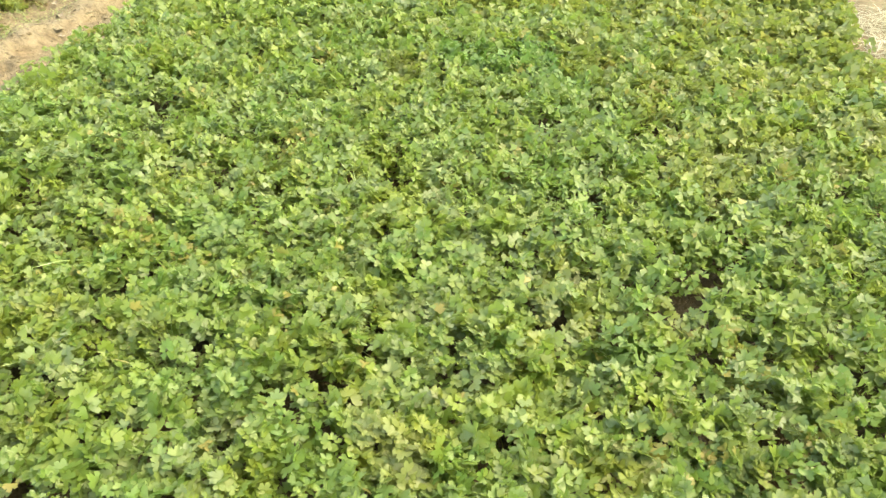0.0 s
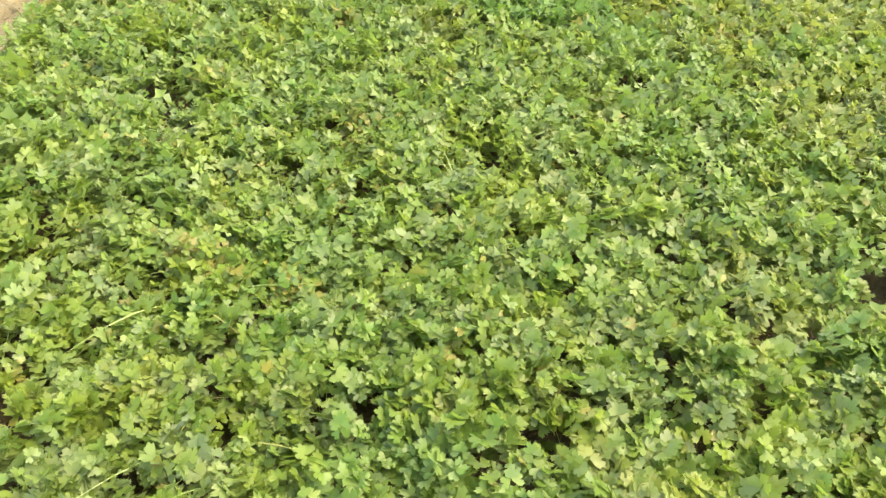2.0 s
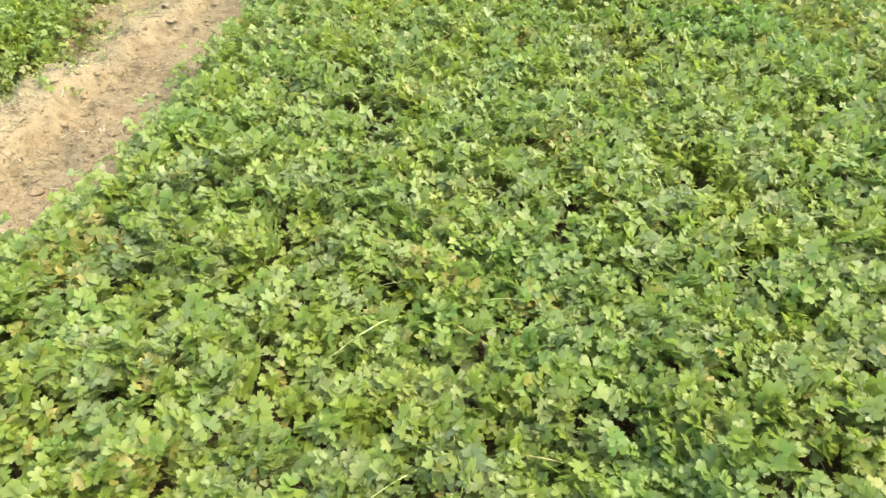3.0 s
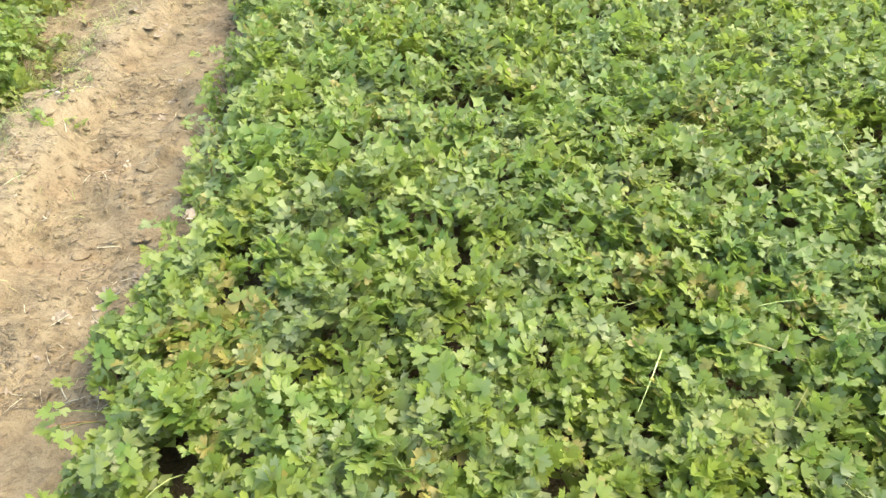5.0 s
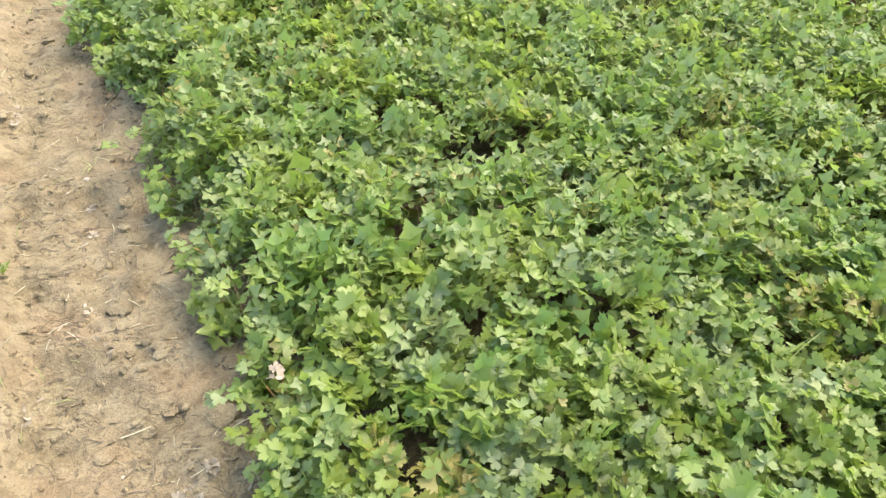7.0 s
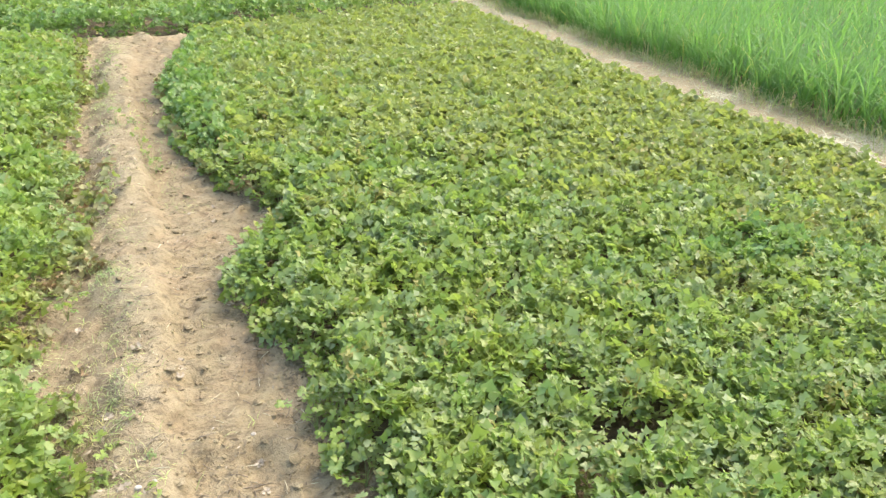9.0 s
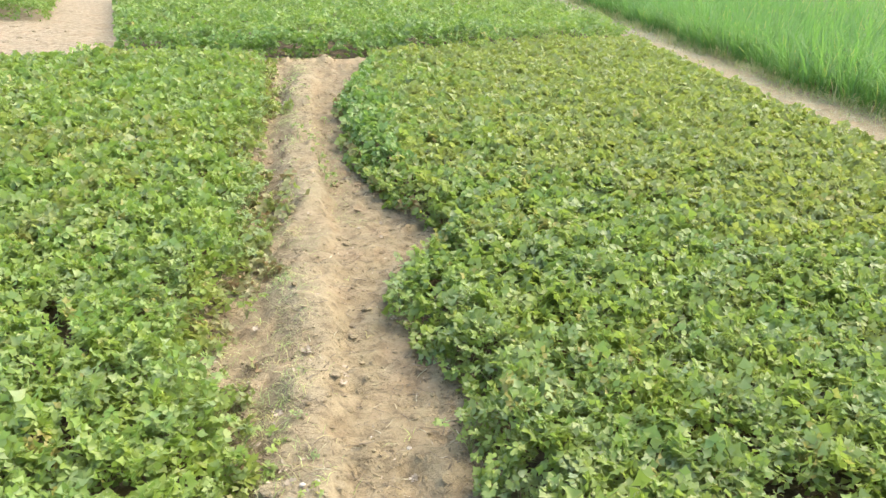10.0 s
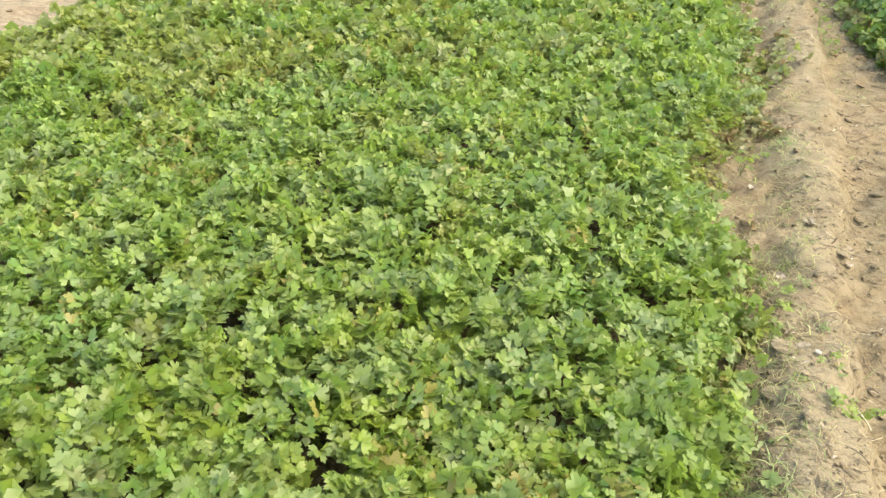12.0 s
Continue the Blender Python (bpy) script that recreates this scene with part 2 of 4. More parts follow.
def dry_material(name, tones, rough=0.7):
    m, nt, bsdf = material(name)
    geo, info = nt.nodes.new("ShaderNodeNewGeometry"), nt.nodes.new("ShaderNodeObjectInfo")
    own = math_node(nt, "FRACT", math_node(nt, "ADD", geo.outputs["Random Per Island"], info.outputs["Random"]))
    col = ramp(nt, own, [(i / (len(tones) - 1), c) for i, c in enumerate(tones)])
    col = blend(nt, ramp(nt, noise_of(nt, 90.0, 3.0), [(0.35, (0.4, 0.4, 0.4)), (0.6, (0, 0, 0))]), col, tuple(0.5 * c for c in tones[0]))
    nt.links.new(col, bsdf.inputs["Base Color"])
    bsdf.inputs["Roughness"].default_value = rough
    return m


LEAF = foliage("coriander_leaf", [(0.130, 0.221, 0.042), (0.162, 0.242, 0.045), (0.201, 0.261, 0.048), (0.199, 0.258, 0.088), (0.216, 0.262, 0.119)],
               (0.290, 0.252, 0.070), (0.221, 0.272, 0.036), rough=0.42, through_light=0.50, odd_share=0.006, glow=(0.225, 0.305, 0.058), cool=(0.122, 0.218, 0.048))
LEAF_FRESH = foliage("fresh_coriander_leaf", [(0.133, 0.234, 0.040), (0.165, 0.256, 0.043), (0.206, 0.275, 0.045), (0.204, 0.273, 0.082), (0.222, 0.277, 0.111)],
                     (0.290, 0.252, 0.070), (0.225, 0.284, 0.035), rough=0.42, through_light=0.50, odd_share=0.004, glow=(0.230, 0.320, 0.056), cool=(0.126, 0.228, 0.046))
LEAF_PALE = foliage("yellowing_coriander_leaf", [(0.152, 0.219, 0.041), (0.192, 0.243, 0.044), (0.231, 0.264, 0.050), (0.227, 0.258, 0.085), (0.244, 0.264, 0.119)],
                    (0.302, 0.262, 0.070), (0.240, 0.275, 0.042), rough=0.42, through_light=0.50, odd_share=0.005, glow=(0.255, 0.297, 0.066), cool=(0.148, 0.218, 0.050))
# for the ranker plants, and for the distant bed's front with shade in its colour
LEAF_DEEP = foliage("rank_and_shaded_coriander_leaf", [(0.082, 0.169, 0.028), (0.114, 0.202, 0.037), (0.149, 0.231, 0.058), (0.204, 0.267, 0.110)],
                    (0.305, 0.254, 0.076), (0.127, 0.212, 0.030), rough=0.5, through_light=0.45, odd_share=0.002, glow=(0.212, 0.322, 0.051))
LEAF_FAR = foliage("distant_coriander_leaf", [(0.109, 0.205, 0.038), (0.145, 0.233, 0.047), (0.184, 0.255, 0.065), (0.223, 0.277, 0.100)],
                   (0.254, 0.254, 0.076), (0.204, 0.288, 0.042), rough=0.5, through_light=0.45, odd_share=0.002, glow=(0.237, 0.339, 0.059))
LEAF_WITHERED = foliage("withered_coriander_leaf", [(0.175, 0.152, 0.055), (0.230, 0.205, 0.085), (0.205, 0.235, 0.070), (0.300, 0.268, 0.140)],
                        (0.200, 0.120, 0.058), (0.180, 0.195, 0.058), rough=0.6, through_light=0.35, odd_share=0.08, glow=(0.254, 0.229, 0.076))
STEM = foliage("coriander_stem", [(0.13, 0.20, 0.05), (0.18, 0.24, 0.07)], (0.35, 0.18, 0.08), (0.2, 0.2, 0.05), rough=0.5, through_light=0.15)
RICE = foliage("rice_blade", [(0.045, 0.122, 0.024), (0.080, 0.175, 0.036), (0.135, 0.240, 0.060)], (0.28, 0.29, 0.08),
               (0.09, 0.235, 0.038), rough=0.62, through_light=0.50, odd_share=0.01, glow=(0.21, 0.39, 0.075))
GRASS = foliage("weed_grass", [(0.26, 0.36, 0.07), (0.40, 0.50, 0.16), (0.52, 0.60, 0.28)], (0.48, 0.42, 0.16), (0.22, 0.28, 0.06), odd_share=0.12)
VERGE = foliage("verge_grass", [(0.13, 0.20, 0.055), (0.19, 0.25, 0.085), (0.27, 0.30, 0.14)], (0.34, 0.29, 0.15), (0.17, 0.22, 0.06), rough=0.6, odd_share=0.22)
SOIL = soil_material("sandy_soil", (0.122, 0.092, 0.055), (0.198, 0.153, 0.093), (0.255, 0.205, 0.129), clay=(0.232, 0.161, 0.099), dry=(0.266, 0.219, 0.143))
# moist soil, its tone darkened further for the shade beneath the leaves
BED = soil_material("moist_shaded_bed_soil", (0.050, 0.039, 0.026), (0.095, 0.073, 0.047), (0.145, 0.113, 0.074))
PLOT = soil_material("bare_plot_soil", (0.13, 0.099, 0.064), (0.235, 0.184, 0.122), (0.32, 0.262, 0.18), clay=(0.26, 0.182, 0.12))
CLOD = soil_material("clod_soil", (0.13, 0.098, 0.058), (0.21, 0.165, 0.10), (0.29, 0.24, 0.15), clay=(0.22, 0.15, 0.09))
STRAW = dry_material("dry_straw", [(0.24, 0.20, 0.12), (0.40, 0.36, 0.235), (0.50, 0.465, 0.335)])
TWIG = dry_material("dark_twig", [(0.10, 0.072, 0.046), (0.19, 0.14, 0.09)])
DEAD = dry_material("bleached_leaf", [(0.17, 0.135, 0.09), (0.25, 0.20, 0.14), (0.34, 0.275, 0.20)])
STONE = dry_material("pale_stone", [(0.28, 0.24, 0.19), (0.42, 0.38, 0.31)], rough=0.85)
CHAFF = dry_material("brown_chaff", [(0.085, 0.062, 0.035), (0.13, 0.095, 0.052), (0.22, 0.17, 0.095)], rough=0.8)
SERE = dry_material("sere_grass", [(0.12, 0.13, 0.065), (0.20, 0.195, 0.115), (0.34, 0.315, 0.22)])


# ---------------------------------------------------------------- lie of the land
def right_edge(y):
    """Where the crop of the right-hand bed begins beside the ridge path."""
    return np.interp(y, [-1, 1.0, 1.25, 1.4, 1.55, 1.75, 2.4, 2.62, 2.75, 3.0, 3.3, 3.6, 3.85, 4.05, 4.25, 4.6, 5.0, 5.8, 7.3, 8.6, 9.5],
                     [-0.66, -0.66, -0.65, -0.63, -0.57, -0.60, -0.70, -0.65, -0.65, -0.76, -0.83, -0.77, -0.66, -0.50, -0.58, -0.74, -0.87, -0.99, -1.02, -0.78, -0.63]) + 0.055 + 0.03 * vnoise(y, y * 0, 0.22, 3)


def left_edge(y):
    return np.interp(y, [0, 1.9, 2.3, 2.7, 3.1, 3.42, 3.58, 4.3, 4.85, 5.4, 6.7, 9.5],
                     [-1.265, -1.295, -1.26, -1.43, -1.56, -1.61, -1.48, -1.50, -1.49, -1.70, -1.57, -1.70]) - 0.065 + 0.03 * vnoise(y, y * 0, 0.2, 5)


def outer_edge(y):
    """The far side of the right-hand bed, along the straw-covered path."""
    return np.interp(y, [0, 3.0, 3.5, 3.9, 4.3, 4.6, 5.2, 6.0, 7.0, 8.2, 9.5, 11.0, 13.0, 16.0, 30.0], [3.15, 3.17, 3.14, 3.08, 3.11, 3.07, 3.03, 3.05, 3.12, 3.20, 3.28, 3.46, 3.58, 3.70, 4.6]) + 0.04 * vnoise(y, y * 0, 0.6, 8)


def rice_edge(y):
    return 4.16 + 0.07 * (np.asarray(y) - 5.0) + 0.10 * vnoise(y, y * 0, 0.5, 9)


def bare_edge(y):
    """The outer side of the left-hand bed, towards the bare plot."""
    return np.interp(y, [0, 2.9, 3.5, 4.3, 5.0, 6.0, 6.8, 7.5, 8.0], [-4.7, -4.76, -4.93, -5.02, -5.17, -5.32, -5.55, -5.45, -5.28]) + 0.05 * vnoise(y, y * 0, 0.4, 10)


def bund_line(x):
    """The low cross bund that ends the path: nearer on the left, running away to the right."""
    return np.interp(x, [-6, -4, -1.8, -1.2, -0.7, 0.2, 1.2, 2.2, 4], [9.15, 9.22, 9.37, 9.50, 9.58, 9.85, 10.35, 10.9, 11.6])


def far_end(x):
    """Where the two near beds end."""
    left = np.interp(x, [-5.6, -5.1, -4.4, -3.7, -3.3, -2.0], [7.5, 7.95, 8.32, 8.80, 9.05, 9.16])
    right = bund_line(x) - np.interp(x, [-0.7, 0.3, 1.0, 2.0], [0.16, 0.12, 0.05, 0.02])
    return np.where(x < -1.2, left, right) + 0.05 * vnoise(x, x * 0, 0.3, 52) + 0.04 * vnoise(x, x * 0, 0.11, 55)


def ridge_line(y):
    return np.interp(y, [0, 4.3, 6.8, 9.5], [-1.10, -1.14, -1.27, -1.25]) + 0.025 * vnoise(y, y * 0, 0.7, 11)


def ground_z(x, y):
    x, y = np.asarray(x, float), np.asarray(y, float)
    near = np.clip((14 - np.abs(y)) / 4, 0, 1)
    z = 0.012 * vnoise(x, y, 0.5, 1) * near
    along = np.clip((y + 6.0) / 0.5, 0, 1) * np.clip((9.5 - y) / 0.8, 0, 1)
    d = x - ridge_line(y)
    w1, w2 = 0.035 * vnoise(x * 0.4, y, 0.16, 25), 0.03 * vnoise(x * 0.4, y, 0.11, 26)
    rise, drop = np.clip((d + 0.25 + w1) / 0.19, 0, 1), np.clip((d - 0.02 + w2) / 0.10, 0, 1)
    ridge = 0.078 * rise ** 2 * (3 - 2 * rise) * (1 - drop ** 2 * (3 - 2 * drop)) - 0.016 * np.exp(-((d + 0.28) / 0.06) ** 2) - 0.012 * np.clip((d - 0.06) / 0.1, 0, 1)
    z += ridge * along * (0.85 + 0.45 * vnoise(x, y, 0.30, 2))
    cross = np.exp(-((y - bund_line(x) - 0.03 * vnoise(x, x * 0, 0.8, 4)) / 0.13) ** 2) * np.clip((x + 4.2) / 0.5, 0, 1) * np.clip((1.8 - x) / 0.6, 0, 1)
    z += (0.045 + 0.02 * np.exp(-((x + 1.15) / 0.6) ** 2)) * cross * (0.8 + 0.4 * vnoise(x, y, 0.18, 6))
    side = np.exp(-((x - outer_edge(y) - 0.38) / 0.30) ** 2) * np.clip((25 - np.abs(y - 5)) / 5, 0, 1)
    z += 0.05 * side
    on_path = ((x > left_edge(y) - 0.1) & (x < right_edge(y) + 0.1) & (y < 9.7)) | (np.abs(y - bund_line(x)) < 0.3)
    u, w = 0.82 * x + 0.57 * y, 0.82 * y - 0.57 * x
    p, q = 0.95 * x - 0.31 * y + 0.05 * vnoise(x, y, 0.2, 16), 0.95 * y + 0.31 * x + 0.05 * vnoise(x, y, 0.17, 17)
    lumps = 0.012 * vnoise(u, w, 0.15, 12) + 0.042 * np.maximum(vnoise(p, q, 0.075, 13), 0) ** 2 + 0.006 * vnoise(u, w, 0.055, 14) + 0.020 * np.maximum(vnoise(p * 0.55, q * 1.25, 0.06, 24), 0) ** 1.5
    pits = -0.024 * np.maximum(vnoise(p + 3, q * 1.6, 0.08, 15) - 0.38, 0) * 2
    lumps = lumps + 0.006 * np.maximum(vnoise(p * 1.7, q * 0.6, 0.06, 20), 0.1)
    tilth = (x < bare_edge(y) + 0.1) | ((x < -3.3) & (y > 8.6))
    clods = 0.05 * np.maximum(vnoise(u, w * 0.8, 0.35, 18), 0) ** 2 + 0.02 * vnoise(p, q, 0.2, 19)
    z += np.where(on_path, lumps + pits, np.where(tilth, clods * np.clip((16 - y) / 3, 0, 1), 0.4 * lumps * near))
    return z


def steps(*runs):
    out = []
    for a, b, d in runs:
        out.append(np.arange(a, b, d))
    return np.unique(np.concatenate(out).round(4))


gx = steps((-900, -60, 120), (-60, -12, 6), (-12, -8, 0.3), (-8, -3.2, 0.09), (-3.2, -1.8, 0.15), (-1.8, -0.4, 0.022), (-0.4, 6.0, 0.16), (6, 12, 0.6), (12, 60, 6), (60, 901, 120))
gy = steps((-900, -60, 120), (-60, -2, 4), (-2, 0.8, 0.08), (0.8, 4.6, 0.024), (4.6, 7.0, 0.035), (7, 10.6, 0.06), (10.6, 14, 0.12), (14, 24, 0.4), (24, 60, 6), (60, 901, 120))
GX, GY = np.meshgrid(gx, gy)
verts = np.stack([GX, GY, ground_z(GX, GY)], -1).reshape(-1, 3)
i = (np.arange(len(gy) - 1)[:, None] * len(gx) + np.arange(len(gx) - 1)[None]).ravel()
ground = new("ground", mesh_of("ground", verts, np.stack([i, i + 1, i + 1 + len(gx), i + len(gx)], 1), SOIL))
mx, my = verts[:, 0].reshape(GX.shape)[:-1, :-1].ravel(), verts[:, 1].reshape(GX.shape)[:-1, :-1].ravel()
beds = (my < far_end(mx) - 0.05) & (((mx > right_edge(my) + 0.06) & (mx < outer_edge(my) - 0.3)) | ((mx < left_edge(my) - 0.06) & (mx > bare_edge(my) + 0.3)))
beyond = (mx > -3.3 - 0.25 * (my - 9.6)) & (mx < outer_edge(my) - 0.1) & (my > bund_line(mx) + 0.32) & (my < 18)
plot = (mx < np.where(my < 8.8, bare_edge(my) + 0.25, -3.3 - 0.25 * (my - 9.6))) & ((my < 8.8) | (my > far_end(mx))) | ((mx < -3.4) & (my > far_end(mx) - 0.05) & (my < 9.6))
paddy = (mx > rice_edge(my) + 0.15) & (mx < 12) & (my < 20.5)
# faces under the crops take the tone with leaf shade painted in
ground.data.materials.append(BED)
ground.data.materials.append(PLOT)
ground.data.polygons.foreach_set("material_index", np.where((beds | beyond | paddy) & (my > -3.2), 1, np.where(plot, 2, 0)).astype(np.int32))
tagged(ground, "dry sandy tan soil with a trodden ridge path between crop beds", "ground", kind="structure")


# ---------------------------------------------------------------- coriander leaves
def leaflet(width, length, points, cup, droop, r):
    """A fan-shaped, three-lobed leaflet with toothed lobes, its base at the origin and its tip along y."""
    if points == 19:
        half_ang, half_rad = [94, 79, 70, 57, 47, 38, 27, 17, 9], [0.42, 0.86, 0.76, 1.02, 0.88, 0.93, 0.60, 0.99, 0.89]
        ang = np.radians([-a for a in half_ang] + [0] + half_ang[::-1])
        rad = np.array(half_rad + [1.10] + half_rad[::-1])
    elif points == 5:
        ang = np.radians([-64, -32, 0, 32, 64])
        rad = np.array([0.96, 0.70, 1.06, 0.70, 0.96])
    else:
        ang = np.radians([-54, 0, 54])
        rad = np.array([0.98, 1.08, 0.98])
    ang, rad = ang + r.normal(0, 0.025, len(ang)), rad * r.normal(1, 0.045, len(rad))
    x, y = np.sin(ang) * rad * width * 0.86, np.cos(ang) * rad * length
    v = np.concatenate([[[0, 0, 0]], np.stack([x, y, cup * x * x / width - droop * y * y / length], 1)])
    n = len(ang)
    f = np.stack([np.zeros(n - 1, int), np.arange(2, n + 1), np.arange(1, n)], 1)
    return v, f


def leaf_shape(level, seed):
    """A coriander leaf: three or five leaflets along the end of its stalk. About 4 cm long at scale 1."""
    r = np.random.default_rng(seed)
    points = (19, 5, 3)[level]
    plan = [(0.0, 0.018, 0, 1.0), (0.003, 0.012, -66, 0.92), (-0.003, 0.012, 66, 0.92)]
    if level == 2:
        plan = [(px, py, turn, 1.08 * size) for px, py, turn, size in plan]
    elif seed % 2 == 0:
        plan = [(0.0, 0.026, 0, 1.0), (0.003, 0.018, -58, 0.88), (-0.003, 0.018, 58, 0.88), (0.003, 0.001, -76, 0.82), (-0.003, 0.001, 76, 0.82)]
    out = []
    for px, py, turn, size in plan:
        size *= r.uniform(0.82, 1.18)
        v, f = leaflet(0.0205 * size, 0.0205 * size, points, r.uniform(-0.5, 1.1), r.uniform(-0.05, 0.35), r)
        m = turns(np.array([radians(turn + r.uniform(-14, 14))]), np.array([radians(r.uniform(-18, 14))]), np.array([radians(r.uniform(-24, 24))]))[0]
        out.append((v @ m.T + (px, py, r.uniform(-0.002, 0.002)), f))
    v, f = joined(out)
    return v - (0, 0.012, 0), f


SHAPES = [[leaf_shape(level, s) for s in range(9)] for level in range(3)]


def canopy_height(x, y):
    h = 0.178 * (1 + 0.10 * vnoise(x, y, 0.7, 21) + 0.08 * vnoise(x, y, 0.17, 22) + 0.07 * vnoise(x, y, 0.075, 23))
    return h


def crop(name, label, inside, box, density, tall=1.0, mat=LEAF, uneven=0.0):
    """One bed's crop: leaves in layers over the bed, thinner in its hollows, finer far off."""
    x0, x1, y0, y1 = box
    n = int((x1 - x0) * (y1 - y0) * density)
    x, y = rng.uniform(x0, x1, n), rng.uniform(y0, y1, n)
    # every leaf belongs to a plant: its root, and how far and which way it reaches from there
    cell = 0.085
    ci, cj = np.floor(x / cell), np.floor(y / cell)
    rootx, rooty = (ci + 0.1 + 0.8 * hash01(ci, cj, 61)) * cell, (cj + 0.1 + 0.8 * hash01(ci, cj, 62)) * cell
    vigour = hash01(ci, cj, 63)
    reach, way = 0.068 * np.sqrt(rng.uniform(size=n)), rng.uniform(0, 6.283, n)
    x, y = rootx + reach * np.cos(way), rooty + reach * np.sin(way)
    depth = inside(x, y)
    far = np.hypot(x - np.clip(x, -2.3, 1.9), y - np.where(x < -1.1, 0.85, 0.2))
    bare = vnoise(x, y, 0.13, 31) + 0.5 * vnoise(x, y, 0.05, 32)
    unseen = y < np.interp(x, [-1.6, -1.2, -0.6, 0.3, 1.0], [1.05, 0.9, 0.5, 0.22, 0.15])
    thin = np.clip(1.20 - far * 0.112, 0.40, 1) * np.where(unseen, 0.26, np.where((x < -3.3) & (y < 1.3 - 0.93 * (x + 3.3)), 0.4, 1))
    keep = (depth > 0.02) & (rng.uniform(size=n) < thin) & (bare > -0.85)
    x, y, depth, far, vigour, reach, way, unseen = (q[keep] for q in (x, y, depth, far, vigour, reach, way, unseen))
    n = len(x)
    h = canopy_height(x, y) * (1 + uneven * (vnoise(x, y, 0.30, 66) + 0.6 * vnoise(x, y, 0.13, 67))) * tall * np.clip(0.62 + depth / 0.16, 0.62, 1.0) * (0.89 + 0.22 * vigour) * (1.04 - 0.17 * (reach / 0.068) ** 2)
    layer = rng.uniform(size=n)
    frac = np.where(layer < 0.66, rng.normal(1.0, 0.06, n), np.where(layer < 0.90, rng.uniform(0.66, 0.95, n), rng.uniform(0.25, 0.7, n)))
    edge = depth < 0.10
    frac = np.where(edge, rng.uniform(0.04, 1.02, n), frac)
    sprig = rng.uniform(size=n) < 0.10
    frac = np.where(sprig, frac + rng.uniform(0.06, 0.26, n), frac)
    z = ground_z(x, y) + h * frac
    scale = np.clip(rng.normal(1.08, 0.22, n), 0.6, 1.8) * np.clip(0.93 + far * 0.062, 0.97, 1.36) * np.where(unseen, 1.6, 1.0)
    rot = turns(way - 1.571 + rng.normal(0, 0.7, n), np.radians(rng.normal(40, 21, n) - 18 * reach / 0.068 + np.where(sprig, 22, 0) + np.clip(7 * (far - 1), 0, 18)), np.radians(rng.normal(0, 21, n)))
    level = np.where(far + rng.normal(0, 0.2, n) < 1.2, 0, np.where(far + rng.normal(0, 0.4, n) < 3.0, 1, 2))
    level = np.where((frac < 0.8) & ~edge, 2, level)
    level = np.where(unseen, 2, level)
    kind = rng.integers(0, 9, n)
    pieces = []
    for lv in range(3):
        for k in range(9):
            s = (level == lv) & (kind == k)
            pieces.append(spread(SHAPES[lv][k], np.stack([x, y, z], 1)[s], rot[s], scale[s]))
    v, f = joined(pieces)
    ob = new(name, mesh_of(name, v, f, mat))
    return tagged(ob, label, "crop", kind="stuff")


def clump(x, y):
    """Distance outside the ranker, darker plants of the right-hand bed: a clump in its middle and a strip beside the path."""
    patch = np.hypot((x - 1.42) / 1.5, y - 2.82 + 0.25 * (x - 1.42)) - 0.22 + 0.16 * vnoise(x, y, 0.22, 51)
    strip = np.maximum(x - right_edge(y) - 0.26 + 0.16 * vnoise(x, y, 0.3, 54), np.abs(y - 6.9) - 1.9)
    return np.minimum(patch, strip)


def ragged(x, y):
    """How far single plants stand out from a bed's edge or back from it."""
    return 0.035 * vnoise(x, y, 0.10, 64) + 0.025 * vnoise(x, y, 0.045, 65)


def bed_right(x, y):
    return np.minimum(np.minimum(x - right_edge(y), outer_edge(y) - x), far_end(x) - y) + ragged(x, y)


def yellowing(x, y):
    """Above nought where the plants of the right-hand bed have begun to turn yellow."""
    return np.clip((y - 3.6) / 2.2, -0.75, 0.45) + 0.42 * np.clip(x - 0.9, -1.6, 1.2) + 0.55 * vnoise(x, y, 0.33, 94) + 0.35 * vnoise(x, y, 0.09, 95)


crop("coriander_crop", "yellowing coriander towards the far end of the bed", lambda x, y: np.where((clump(x, y) > 0) & (yellowing(x, y) > 0), bed_right(x, y), -1.0),
     (-1.05, 4.0, -3.2, 11.6), 3500, 1.0, LEAF_PALE)
crop("coriander_crop", "dense low coriander crop, sunlit green with paler patches", lambda x, y: np.where((clump(x, y) > 0) & (yellowing(x, y) <= 0), bed_right(x, y), -1.0), (-1.05, 4.0, -3.2, 11.6), 3500)
crop("coriander_crop", "ranker patches of darker blue-green coriander", lambda x, y: np.where(clump(x, y) < 0, bed_right(x, y), -1.0), (-1.05, 2.6, 2.0, 8.8), 3700, 1.08, LEAF_DEEP)


def bed_left(x, y):
    return np.minimum(np.minimum(left_edge(y) - x, x - bare_edge(y)), far_end(x) - y) + ragged(x, y)


def yellowing_left(x, y):
    return -0.30 + 0.10 * np.clip(-2.5 - x, -0.6, 3) + 0.50 * vnoise(x, y, 0.45, 96) + 0.35 * vnoise(x, y, 0.10, 97)


crop("coriander_crop", "dense coriander crop beside the bare plot, bright green", lambda x, y: np.where(yellowing_left(x, y) <= 0, bed_left(x, y), -1.0),
     (-6.3, -1.25, -3.2, 10.0), 3400, 1.0, LEAF_FRESH)
crop("coriander_crop", "olive-yellow patches of coriander beside the bare plot", lambda x, y: np.where(yellowing_left(x, y) > 0, bed_left(x, y), -1.0),
     (-6.3, -1.25, -3.2, 10.0), 3400, 1.0, LEAF_PALE)


